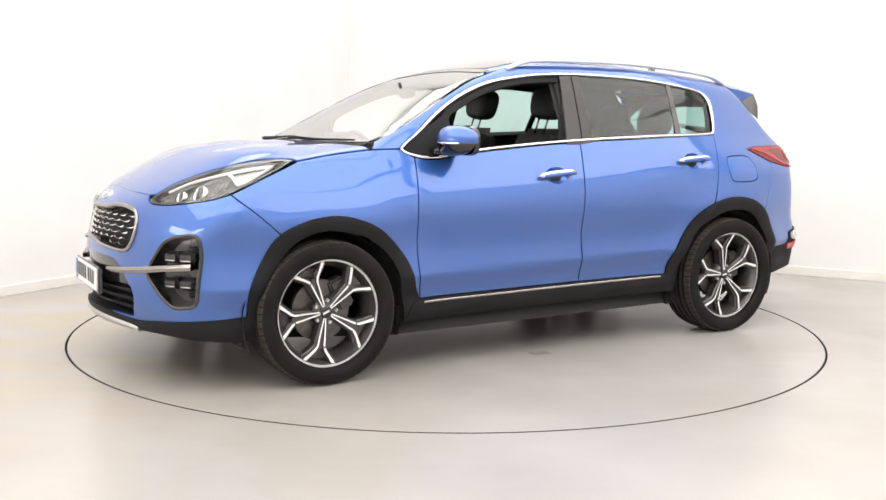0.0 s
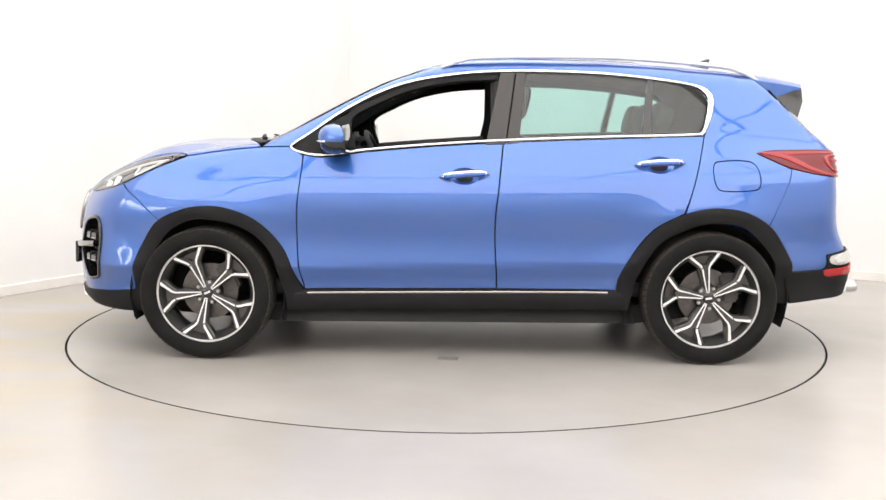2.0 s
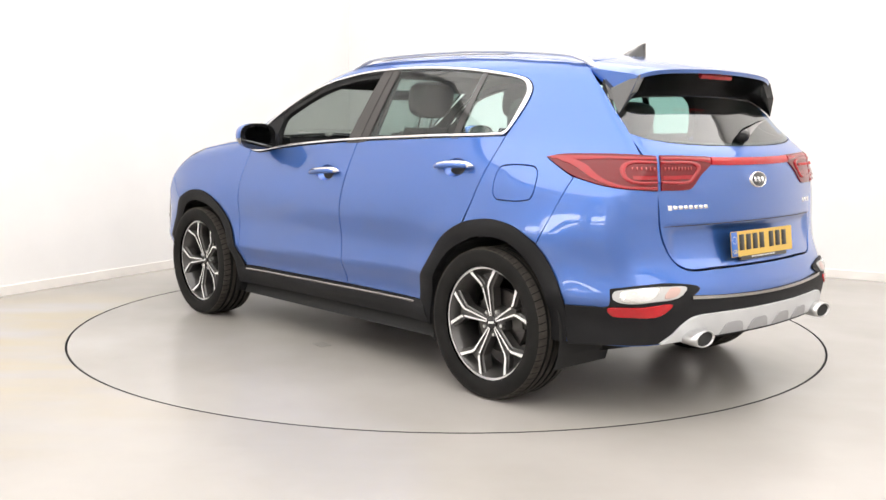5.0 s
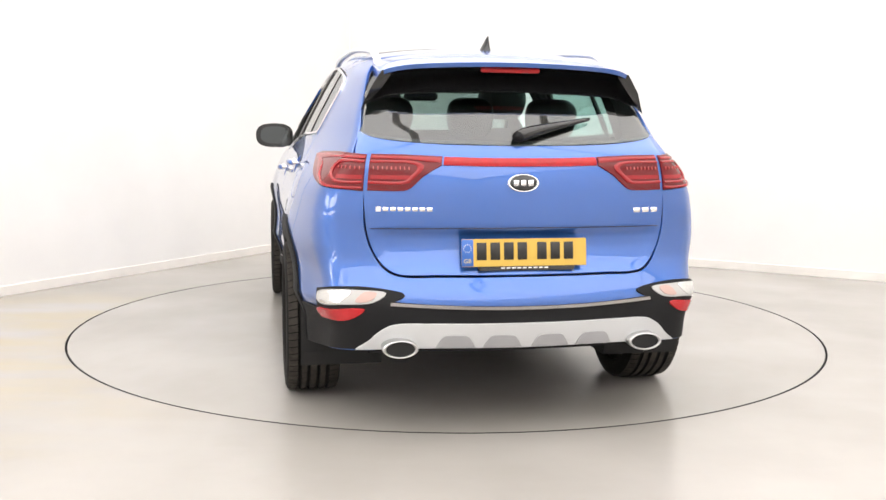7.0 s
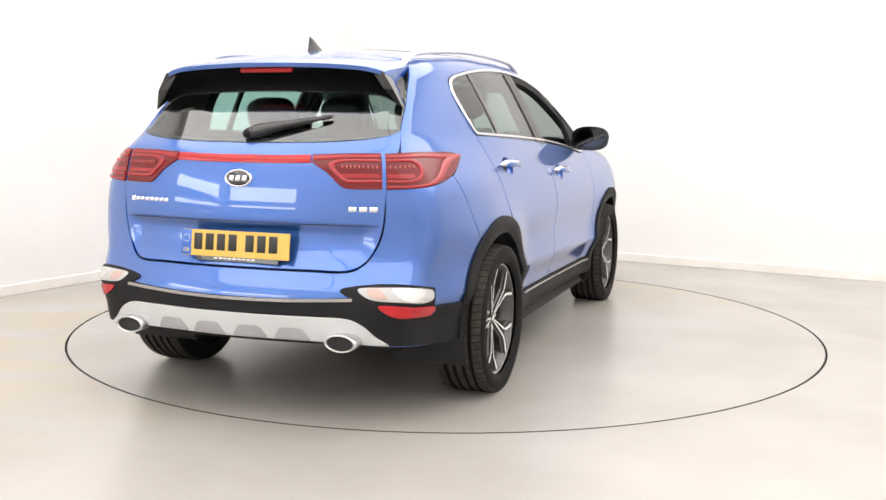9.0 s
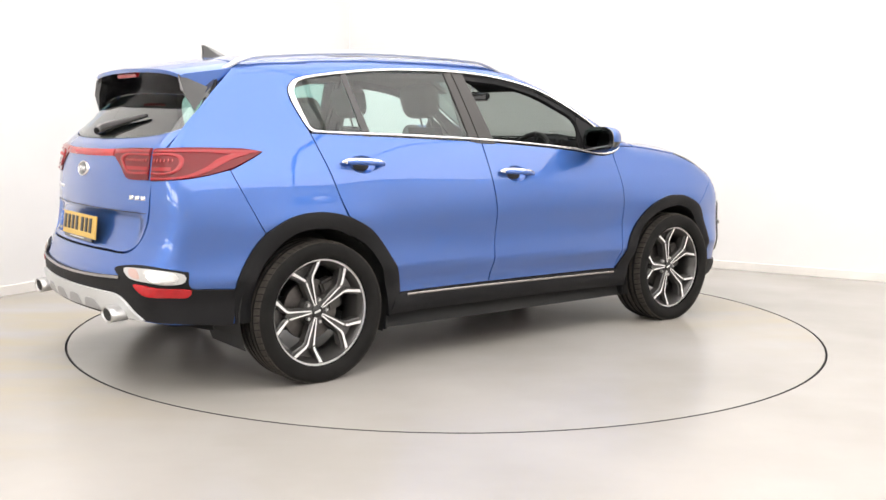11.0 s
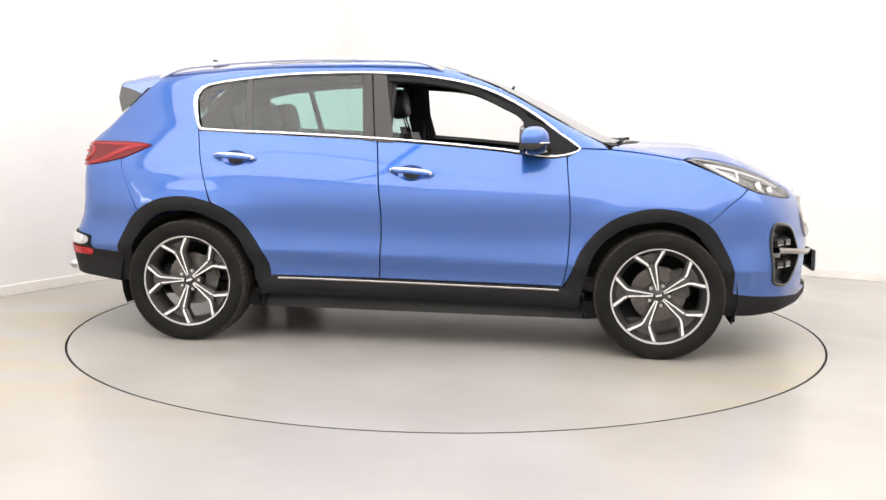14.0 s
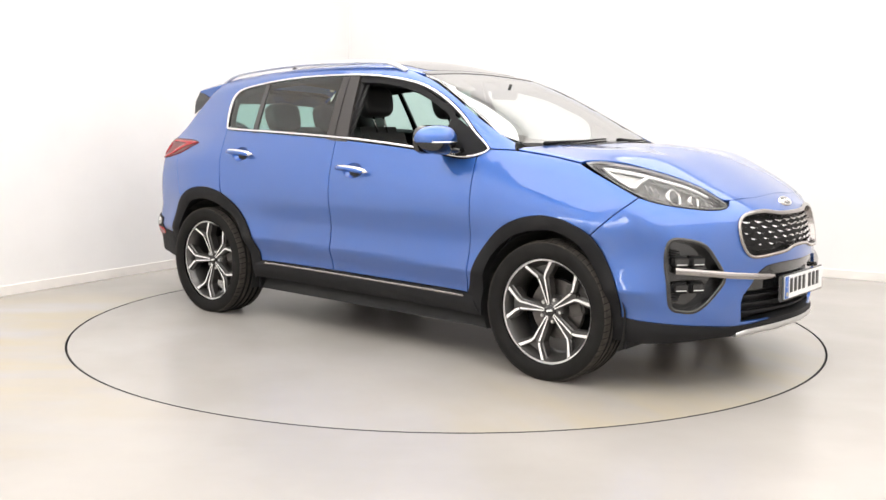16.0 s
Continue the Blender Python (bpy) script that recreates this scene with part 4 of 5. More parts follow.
def build_wheel():
    """A wheel about its axle; its outer face looks along +y."""
    wheel = new("wheel")
    tyre = lathe_part("tyre", tyre_profile(), RUBBER, wheel, 96, "black road tyre with worn tread")
    # tread blocks on the shoulders
    v, f = [], []
    for k in range(64):
        a = 2 * math.pi * k / 64
        for y0, y1, r0, r1, lean in ((-.112, -.072, .3425, .3500, .05), (.072, .112, .3500, .3425, .05)):
            b = len(v)
            w = .034
            for r_add in (-.010, .0022):
                for (yy, rr), da in (((y0, r0), 0), ((y1, r1), lean * .4), ((y1, r1), lean * .4 + w * 2.4), ((y0, r0), w * 2.4)):
                    v.append(((rr + r_add) * math.cos(a + da), yy, (rr + r_add) * math.sin(a + da)))
            f += [tuple(b + i for i in q) for q in BOX_FACES]
    blocks = mesh_object("tread_rest", v, f, TREAD, tyre)
    tagged(blocks, kind="stuff")
    # worn brown-grey tread ribs between the grooves
    for y0, y1 in ((-.098, -.070), (-.054, -.030), (-.014, .014), (.030, .054), (.070, .098)):
        lathe_part("tread_rib", [(.345, y0 - .001), (.3508, y0 + .001), (.3512, (y0 + y1) / 2), (.3508, y1 - .001), (.345, y1 + .001)], TREAD, tyre, 96) if abs(y0 + y1) < .15 else None
    lathe_part("rim_barrel", [(.258, -.105), (.262, -.100), (.246, -.092), (.225, -.06), (.220, .02), (.232, .06), (.252, .092)], RIMDARK, wheel, 72)
    lathe_part("rim_lip", [(.248, .050), (.2495, .084), (.2505, .0885), (.2595, .0905), (.2650, .0885), (.2665, .082), (.264, .070)], RIMFACE, wheel, 96, "bright machined rim edge")
    sm = spoke_mesh()
    for k in range(5):
        sp = new("spoke", sm)
        sp.parent = wheel
        sp.matrix_basis = pose(0, 0, 0, 0, 72 * k, 0)
    lathe_part("hub", [(.0, .052), (.050, .052), (.060, .046), (.070, .036), (.074, .0), (.070, -.05)], RIMDARK, wheel, 40)
    capo = lathe_part("hub_cap", [(.0, .064), (.024, .063), (.030, .059), (.031, .050)], GLOSS, wheel, 32, "gloss black centre cap with a plain mark")
    mesh_object("cap_mark", box_verts(-.017, .017, .0635, .0655, -.005, .005), BOX_FACES, BARGREY, capo)
    nut, nf = lathe([(0, .060), (.008, .059), (.010, .054), (.010, .040)], 6)
    for k in range(5):
        a = radians(36 + 72 * k)
        n = mesh_object("wheel_nut", nut, nf, SATIN, wheel)
        n.matrix_basis = pose(.057 * math.sin(a), 0, .057 * math.cos(a))
    lathe_part("brake_disc", [(.06, -.005), (.15, -.005), (.152, -.012), (.152, -.028), (.07, -.03)], BRAKE, wheel, 56, "worn steel brake disc")
    c = bmesh.new()
    bmesh.ops.create_cube(c, size=1)
    for q in c.verts:
        q.co = Vector((q.co.x * .085, q.co.y * .075, q.co.z * .16))
        q.co.x += 0.02 * (1 - (q.co.z / .08) ** 2)
    bmesh.ops.bevel(c, geom=c.edges[:], offset=.012, segments=2, affect="EDGES")
    me = bpy.data.meshes.new("brake_caliper")
    c.to_mesh(me)
    me.materials.append(CALIPER)
    cal = new("brake_caliper", me)
    cal.parent = wheel
    cal.matrix_basis = pose(-.125, -.016, .03)
    return wheel


# each wheel stands on the disc; turned as it came to rest
wheel = build_wheel()
for k, (x, sgn, spin) in enumerate(((AXLE, 1, 24), (-AXLE, 1, 9), (AXLE, -1, 14), (-AXLE, -1, 19))):
    m = pose(x, sgn * .812, .350 if sgn > 0 else .344, 0, 0, 0 if sgn > 0 else 180) @ pose(0, 0, 0, 0, spin, 0)
    w = copy_thing(wheel, m)
    w.parent = car
for ob in (*wheel.children_recursive, wheel):
    bpy.data.objects.remove(ob)

# wheel wells, underbody
for x in (AXLE, -AXLE):
    for sgn in (1, -1):
        n, v, f = 24, [], []
        for k in range(n + 1):
            a = math.pi * (-0.12 + 1.24 * k / n)
            for y in (.52, .875):
                v.append((x + .415 * math.cos(a), sgn * y, .345 + .40 * math.sin(a)))
        for k in range(n):
            f.append((2 * k, 2 * k + 1, 2 * k + 3, 2 * k + 2))
        f.append(tuple(2 * k for k in range(n + 1)))
        mesh_object("wheel_well", v, f, GAP, car)
under = [(-2.08, .56, .34), (-1.75, .58, .25), (-.95, .82, .20), (.95, .82, .19), (1.7, .58, .20), (2.04, .50, .27)]
v = []
for x, y, z in under:
    v += [(x, y, z), (x, -y, z), (x, -y * .95, z + .09), (x, y * .95, z + .09)]
f = [(3, 2, 1, 0), tuple(4 * (len(under) - 1) + i for i in range(4))]
for k in range(len(under) - 1):
    for i in range(4):
        j = (i + 1) % 4
        f.append((4 * k + i, 4 * k + j, 4 * k + 4 + j, 4 * k + 4 + i))
mesh_object("underbody", v, f, GAP, car)
for x, sgn in ((.93, 1), (.93, -1), (-.90, 1), (-.90, -1), (1.74, 1), (1.74, -1)):
    low = .195 if x < 1.5 else .205
    flap = mesh_object("mud_flap", box_verts(x - .008, x + .006, sgn * .74 - .10, sgn * .74 + .10, low, .34), BOX_FACES, PLASTIC, car)
    md = flap.modifiers.new("soft", "BEVEL")
    md.width, md.segments = .004, 2


# ---- lamps, grille, trim and small parts ----
def on_skin(s, z, off=0.0, side=1):
    """Place and outward normal on the flank."""
    p = around([s], [z])
    n = normals(p)
    p = (p + n * off)[0] * (1, side, 1)
    return Vector(p), Vector(n[0] * (1, side, 1))


def seat_matrix(p, n, up=Vector((0, 0, 1))):
    """A pose at p whose local y looks along n and whose local z is nearly up."""
    y = n.normalized()
    x = y.cross(up).normalized()
    z = x.cross(y)
    return Matrix(((x.x, y.x, z.x, p.x), (x.y, y.y, z.y, p.y), (x.z, y.z, z.z, p.z), (0, 0, 0, 1)))


def rounded(name, size, mat, parent, m, bevel=0.01, seg=3, taper=None, label=""):
    """A block of the given size with rounded edges at the pose m."""
    b = bmesh.new()
    bmesh.ops.create_cube(b, size=1)
    for q in b.verts:
        q.co = Vector((q.co.x * size[0], q.co.y * size[1], q.co.z * size[2]))
        if taper:
            q.co = taper(q.co)
    bmesh.ops.bevel(b, geom=b.edges[:], offset=bevel, segments=seg, affect="EDGES")
    me = bpy.data.meshes.new(name)
    b.to_mesh(me)
    b.free()
    me.materials.append(mat)
    me.shade_smooth()
    me.set_sharp_from_angle(angle=radians(45))
    ob = new(name, me)
    ob.parent = parent
    ob.matrix_basis = m
    return tagged(ob, label) if label else ob


def tube(name, points, radii, mat, parent, seg=12, label="", flat=1.0):
    """A tapering tube along points; flat squashes its height."""
    v, f = [], []
    n = len(points)
    pts = [Vector(q) for q in points]
    for k, p in enumerate(pts):
        t = (pts[min(k + 1, n - 1)] - pts[max(k - 1, 0)]).normalized()
        a = t.cross(Vector((0, 0, 1)))
        a = a.normalized() if a.length > 1e-4 else Vector((1, 0, 0))
        b = a.cross(t)
        r = radii[k] if isinstance(radii, (list, tuple)) else radii
        for i in range(seg):
            w = 2 * math.pi * i / seg
            v.append(p + a * (r * math.cos(w)) + b * (r * flat * math.sin(w)))
    for k in range(n - 1):
        for i in range(seg):
            j = (i + 1) % seg
            f.append((k * seg + i, k * seg + j, (k + 1) * seg + j, (k + 1) * seg + i))
    f += [tuple(reversed(range(seg))), tuple((n - 1) * seg + i for i in range(seg))]
    ob = mesh_object(name, v, f, mat, parent, True)
    return tagged(ob, label) if label else ob


def ball(name, r, mat, parent, m, squash=(1, 1, 1), seg=24, label=""):
    b = bmesh.new()
    bmesh.ops.create_uvsphere(b, u_segments=seg, v_segments=seg // 2, radius=r)
    for q in b.verts:
        q.co = Vector((q.co.x * squash[0], q.co.y * squash[1], q.co.z * squash[2]))
    me = bpy.data.meshes.new(name)
    b.to_mesh(me)
    b.free()
    me.materials.append(mat)
    me.shade_smooth()
    ob = new(name, me)
    ob.parent = parent
    ob.matrix_basis = m
    return tagged(ob, label) if label else ob


def empty_part(name, parent):
    ob = new(name)
    ob.parent = parent
    return ob


LAMP = LAMP_TOP[:-1] + LAMP_LOW[:-1]
for side in (1, -1):
    # headlamp: dark bowl, reflectors, light guide, clear lens
    bowl = patch("headlamp", car, LAMPGREY, around, LAMP, off=-.050, h=.03, flange=0, side=side, label="clear headlamp with grey inner bowl")
    strip("bezel", bowl, GLOSS, around, [tuple(q) for q in inset(spline(LAMP, .03), .003)], [tuple(q) for q in inset(spline(LAMP, .03), .010)], off=-.003, side=side, closed=True, rows=2, depth=.045)
    strip("light_guide", bowl, LAMPGUIDE, around, [(2.13, .935), (2.05, .974), (1.95, 1.003), (1.80, 1.036), (1.66, 1.060), (1.585, 1.066)], [(2.125, .931), (2.047, .968), (1.948, .995), (1.80, 1.027), (1.67, 1.048), (1.61, 1.052)], off=-.012, side=side, depth=.02, rows=3, crown=.002, label="thin white running-light guide")
    strip("light_guide", bowl, LAMPGUIDE, around, [(1.592, 1.062), (1.66, 1.020), (1.735, .978), (1.765, .975), (1.79, 1.000), (1.83, 1.020)], [(1.612, 1.050), (1.667, 1.028), (1.738, .988), (1.760, .986), (1.78, 1.007), (1.82, 1.028)], off=-.012, side=side, depth=.02, rows=3, crown=.002)
    patch("reflector_panel", bowl, LAMPPALE, around, [(1.64, 1.048), (1.74, 1.032), (1.79, 1.020), (1.765, .990), (1.735, .990)], off=-.024, h=.02, flange=.006, side=side, label="pale ribbed indicator panel")
    strip("inner_bezel", bowl, LAMPDARK, around, [(2.16, .905), (2.05, .962), (1.95, .988), (1.84, 1.012)], [(2.15, .893), (2.05, .948), (1.95, .974), (1.85, .998)], off=-.020, side=side, depth=.02, rows=3, crown=.002)
    strip("inner_bezel", bowl, LAMPDARK, around, [(2.14, .892), (2.0, .900), (1.88, .924), (1.80, .955)], [(2.14, .882), (2.0, .888), (1.87, .910), (1.79, .942)], off=-.016, side=side, depth=.02, rows=3, crown=.002)
    for s_, z_ in ((1.815, .985), (1.842, .978), (1.868, .970), (2.105, .915), (2.125, .910)):
        p, n = on_skin(s_, z_, -.034, side)
        rounded("fin", (.006, .024, .050), LAMPPALE, bowl, seat_matrix(p, n), .0015, 2)
    for s, z, r in ((1.945, .944, .034), (2.045, .926, .024)):
        p, n = on_skin(s, z, -.036, side)
        m = seat_matrix(p, (n + Vector((1.2, 0, 0))).normalized())
        v, f = lathe([(r * 1.25, -.01), (r * 1.3, .012), (r * 1.12, .014), (r * 1.05, .0)], 24)
        ringo = mesh_object("projector_ring", v, f, LAMPCHROME, bowl, True)
        ringo.matrix_basis = m
        ball("projector", r, GLOSS if r > .03 else LAMPDARK, bowl, m, (1, .6, 1), 20)
    patch("lens", bowl, LENS, around, LAMP, off=.001, h=.04, flange=.006, side=side, gap=.003, label="clear lamp lens").visible_shadow = False

    # fog-lamp recess
    fog = patch("fog_recess", car, GLOSS, around, FOG, off=-.050, h=.03, flange=0, side=side, label="gloss black fog-lamp recess")
    fo = inset(spline(FOG, .03), -.002)
    strip("surround", fog, GLOSS, around, [tuple(q) for q in fo], [tuple(q) for q in inset(fo, .016)], off=.005, side=side, closed=True, rows=4, depth=.055, crown=.004)
    for k in range(4):
        s, z = ((1.955, .635), (2.03, .635), (1.955, .515), (2.03, .515))[k]
        p, n = on_skin(s, z, -.030, side)
        unit = rounded("fog_lamp", (.085, .05, .052), PLASTIC, fog, seat_matrix(p, n), .012)
        rounded("lens", (.066, .008, .036), GLOSS, unit, pose(0, .026, 0), .004, 2)
        rounded("lens_edge", (.05, .004, .005), SATIN, unit, pose(0, .0305, -.012), .001, 1)
    for k in range(5):
        for z0 in (.685, .455):
            p, n = on_skin(1.925 + .004 * k, z0 - .013 * k if z0 > .6 else z0 + .013 * k, -.028, side)
            rounded("mesh_bar", (.05, .02, .005), PLASTIC, fog, seat_matrix(p, n), .001, 1)
    # satin bar through the recess towards the plate
    strip("bumper_bar", car, DARKCHROME, around, [(1.925, .612), (2.05, .598), (2.20, .580), (2.44, .556)], [(1.925, .582), (2.05, .570), (2.20, .550), (2.44, .530)], off=.016, side=side, rows=4, depth=.03, crown=.006, label="satin metal bar across the bumper")
    # mirrors
    c = Vector((.640, side * .922, 1.172))
    b = bmesh.new()
    bmesh.ops.create_uvsphere(b, u_segments=40, v_segments=24, radius=1)
    for q in b.verts:
        x, y, z = q.co
        x = math.copysign(abs(x) ** .8, x)
        z = math.copysign(abs(z) ** .85, z)
        y = math.copysign(abs(y) ** .8, y)
        x = x * .088 if x > 0 else x * .050
        q.co = Vector((x, y * .118, z * .077 * (1 - .12 * y * side) + .006 * y * side))
        q.co.x -= .045 * max(0, y * side) ** 2
    upper = b.copy()
    bmesh.ops.bisect_plane(upper, geom=upper.verts[:] + upper.edges[:] + upper.faces[:], plane_co=(0, 0, -.012), plane_no=(0, 0, 1), clear_inner=True)
    bmesh.ops.bisect_plane(b, geom=b.verts[:] + b.edges[:] + b.faces[:], plane_co=(0, 0, -.012), plane_no=(0, 0, 1), clear_outer=True)
    mirror = empty_part("door_mirror", car)
    mirror.matrix_basis = Matrix.Translation(c)
    for nm, bm_, mt, sc_ in (("mirror_shell", upper, PAINT, 1.0), ("mirror_base", b, GLOSS, .97)):
        me = bpy.data.meshes.new(nm)
        bm_.to_mesh(me)
        me.materials.append(mt)
        me.shade_smooth()
        o = new(nm, me)
        o.parent = mirror
        o.scale = (sc_, sc_, 1)
    v, f = [], []
    for k in range(13):
        a = -1.15 + 2.0 * k / 12
        for dz in (-.016, -.007):
            v.append((.091 * max(.05, math.cos(a)) ** .8 - .045 * max(0, math.sin(a)) ** 2 + .004, side * .116 * math.copysign(abs(math.sin(a)) ** .8, math.sin(a)), dz))
    f = [(2 * k, 2 * k + 1, 2 * k + 3, 2 * k + 2) for k in range(12)]
    ind = mesh_object("indicator", v, f if side < 0 else [q[::-1] for q in f], LAMPCHROME, mirror, True)
    md = ind.modifiers.new("thick", "SOLIDIFY")
    md.thickness = .004
    v = [(0, .092 * math.copysign(abs(math.cos(w)) ** .75, math.cos(w)), .056 * math.copysign(abs(math.sin(w)) ** .75, math.sin(w))) for w in [2 * math.pi * k / 32 for k in range(32)]]
    rimv = [(x, y * 1.30, z * 1.38) for x, y, z in v]
    mg = mesh_object("mirror_glass", v, [tuple(range(32))[::-1]], MIRROR, mirror)
    mg.matrix_basis = pose(-.066, side * -.002, .002)
    mr = mesh_object("mirror_rim", [(-.065, y, z) for x, y, z in rimv] + [(-.042, y * .94, z * .93) for x, y, z in rimv], [tuple(range(32))[::-1]] + [(k, (k + 1) % 32, 32 + (k + 1) % 32, 32 + k) for k in range(32)], GLOSS, mirror, True)
    mr.data.set_sharp_from_angle(angle=radians(40))
    tube("mirror_arm", [(.07, -side * .13, -.055), (.06, -side * .09, -.055), (.04, -side * .04, -.045), (.02, side * .01, -.03)], [.030, .028, .026, .022], GLOSS, mirror, 14, flat=.6)
    # door handles
    for x, z, rise in HANDLES:
        pts, rad = [], []
        for k in range(11):
            u = k / 10
            p, n = on_skin(x + .132 - .264 * u, z - .004 + rise * (u - .5), .004 + .030 * math.sin(math.pi * min(1, max(0, u))) ** .45, side)
            pts.append(p)
            rad.append(.0140 * (1 - abs(2 * u - 1) ** 6) + .004)
        hd = tube("door_handle", pts, rad, CHROME, car, 14, "chrome and blue door handle")
        tube("handle_face", [p + Vector((0, side * .010, -.004)) for p in pts[1:-1]], [r * .72 for r in rad[1:-1]], PAINT, hd, 12)
    # roof rails
    pts, rad = [], []
    for k in range(25):
        u = k / 24
        x = .10 - 1.74 * u
        y = .553 - .03 * u ** 2
        z = float(above([x], [y])[0][2])
        lift = .036 * min(1, math.sin(math.pi * u) / .28) ** .8 if 0 < u < 1 else 0
        pts.append((x, side * y, z + lift - .004))
        rad.append(.017)
    rail = tube("roof_rail", pts, rad, RAIL, car, 12, "satin silver roof rail", .75)
    # rear lamp on the quarter, rear lamp on the tailgate
    OUT = [(-1.604, 1.116, 1), (-1.68, 1.078), (-1.76, 1.040), (-1.888, 1.006), (-2.03, .990), (-2.084, .986, 1), (-2.080, 1.130, 1), (-1.95, 1.136), (-1.80, 1.134), (-1.68, 1.129)]
    INN = [(-2.098, .988, 1), (-2.225, .988), (-2.252, 1.0), (-2.30, 1.048), (-2.365, 1.090, 1), (-2.365, 1.124, 1), (-2.22, 1.130), (-2.094, 1.132, 1)]
    for k, ol in enumerate((OUT, INN)):
        lamp_ob = patch("rear_lamp", car, REDDARK, around, ol, off=.006, h=.025, flange=.018, side=side, gap=.001, label="smoked red rear lamp with a bright red hook")
        a, b_ = (-1.82, -2.078) if k == 0 else (-2.100, -2.285)
        if k == 0:
            strip("lamp_hook", lamp_ob, REDMID, around, [(-1.625, 1.118), (-1.74, 1.122), (-1.90, 1.124), (-2.078, 1.122)], [(-1.635, 1.108), (-1.74, 1.104), (-1.90, 1.112), (-2.078, 1.112)], off=.0085, side=side, rows=3, depth=.006, crown=.002, label="bright red light guide")
            strip("lamp_hook", lamp_ob, REDMID, around, [(-1.66, 1.112), (-1.74, 1.108), (-1.81, 1.085), (-1.86, 1.045), (-1.93, 1.012), (-2.0, 1.004), (-2.078, 1.002)], [(-1.68, 1.100), (-1.74, 1.085), (-1.80, 1.055), (-1.85, 1.026), (-1.93, 1.000), (-2.0, .994), (-2.078, .992)], off=.0090, side=side, rows=3, depth=.006, crown=.002)
            strip("lamp_hook", lamp_ob, REDMID, around, [(-2.078, 1.106), (-1.98, 1.106), (-1.945, 1.085), (-1.945, 1.045), (-1.98, 1.018), (-2.078, 1.014)], [(-2.078, 1.096), (-1.985, 1.096), (-1.962, 1.078), (-1.962, 1.05), (-1.985, 1.028), (-2.078, 1.024)], off=.0095, side=side, rows=3, depth=.006, crown=.003)
        else:
            strip("lamp_hook", lamp_ob, REDMID, around, [(-2.098, 1.124), (-2.22, 1.122), (-2.362, 1.118)], [(-2.098, 1.112), (-2.22, 1.110), (-2.362, 1.098)], off=.0085, side=side, rows=3, depth=.006, crown=.002, label="bright red light guide")
            strip("lamp_hook", lamp_ob, REDMID, around, [(-2.098, 1.106), (-2.25, 1.104), (-2.30, 1.085), (-2.27, 1.045), (-2.235, 1.014), (-2.098, 1.014)], [(-2.098, 1.096), (-2.24, 1.094), (-2.275, 1.080), (-2.252, 1.050), (-2.225, 1.026), (-2.098, 1.026)], off=.0095, side=side, rows=3, depth=.006, crown=.003)
        strip("lamp_band", lamp_ob, REDMID, around, [((-1.985 if k == 0 else -2.105), 1.048), (b_ if k == 0 else b_ + .03, 1.048)], [((-1.985 if k == 0 else -2.105), 1.032), (b_ if k == 0 else b_ + .045, 1.032)], off=.009, side=side, rows=2, depth=.006)
        for i in range(6 if k == 0 else 9):
            p, n = on_skin((-1.985 if k == 0 else -2.112) - .016 * i, 1.076, .0105, side)
            rounded("lamp_dot", (.0045, .004, .013), PINKLENS, lamp_ob, seat_matrix(p, n), .001, 1)
    # lamps low in the rear bumper
    FOGL = [(-1.934, .572), (-2.014, .591), (-2.11, .592), (-2.195, .584), (-2.157, .549), (-2.05, .538), (-1.978, .532), (-1.931, .542)]
    lowl = patch("reversing_lamp", car, LAMPWHITE, around, FOGL, off=.012, h=.02, flange=.015, side=side, label="clear reversing lamp with amber cell")
    patch("reflector_cell", lowl, AMBER, around, [(-2.125, .585), (-2.165, .582), (-2.15, .556), (-2.10, .550)], off=.014, h=.02, flange=.004, side=side)
    patch("reflector_cell", lowl, LAMPCHROME, around, [(-1.96, .576), (-2.08, .588), (-2.05, .546), (-1.96, .540)], off=.014, h=.02, flange=.004, side=side)
    patch("bumper_reflector", car, RED, around, [(-1.912, .502), (-2.02, .516), (-2.130, .522), (-2.085, .482), (-1.99, .474), (-1.93, .472)], off=.014, h=.02, flange=.014, side=side, label="red bumper reflector")

# rear light bar
strip("light_bar", car, RED, around, [(-2.372, 1.122), (-2.5, 1.119), (-SC, 1.118), (-2 * SC + 2.5, 1.119), (-2 * SC + 2.372, 1.122)], [(-2.372, 1.090), (-2.5, 1.087), (-SC, 1.086), (-2 * SC + 2.5, 1.087), (-2 * SC + 2.372, 1.090)], off=.006, rows=3, depth=.015, crown=.004, label="slim red light bar across the tailgate")

# front grille
grille = patch("grille", car, GAP, around, [(q[0], q[1]) for q in GRILLE_ALL], off=-.055, h=.04, flange=0, label="black grille with bright winged mesh")
gl = spline([(q[0], q[1]) for q in GRILLE_ALL], .025)
strip("grille_surround", grille, DARKCHROME, around, [tuple(q) for q in inset(gl, -.003)], [tuple(q) for q in inset(gl, .013)], off=.007, closed=True, rows=4, depth=.055, crown=.005, label="dark chrome grille surround")
wing_v, wing_f = [], []
for u in range(9):
    x = -.043 + .086 * u / 8
    zc = .010 * abs(x / .043) ** 1.6
    t = .0034 * (1 - abs(x / .043) ** 3) + .0009
    wing_v += [(x, .004, zc - t), (x, .010 * (1 - abs(x / .043)) + .006, zc), (x, .004, zc + t * .8), (x, -.012, zc)]
for u in range(8):
    for i in range(4):
        j = (i + 1) % 4
        wing_f.append((4 * u + i, 4 * u + j, 4 * u + 4 + j, 4 * u + 4 + i))
wing_f += [(3, 2, 1, 0), (32, 33, 34, 35)]
wing = bpy.data.meshes.new("grille_wing")
wing.from_pydata(wing_v, [], wing_f)
wing.materials.append(CHROME)
gin = inset(gl, .020)
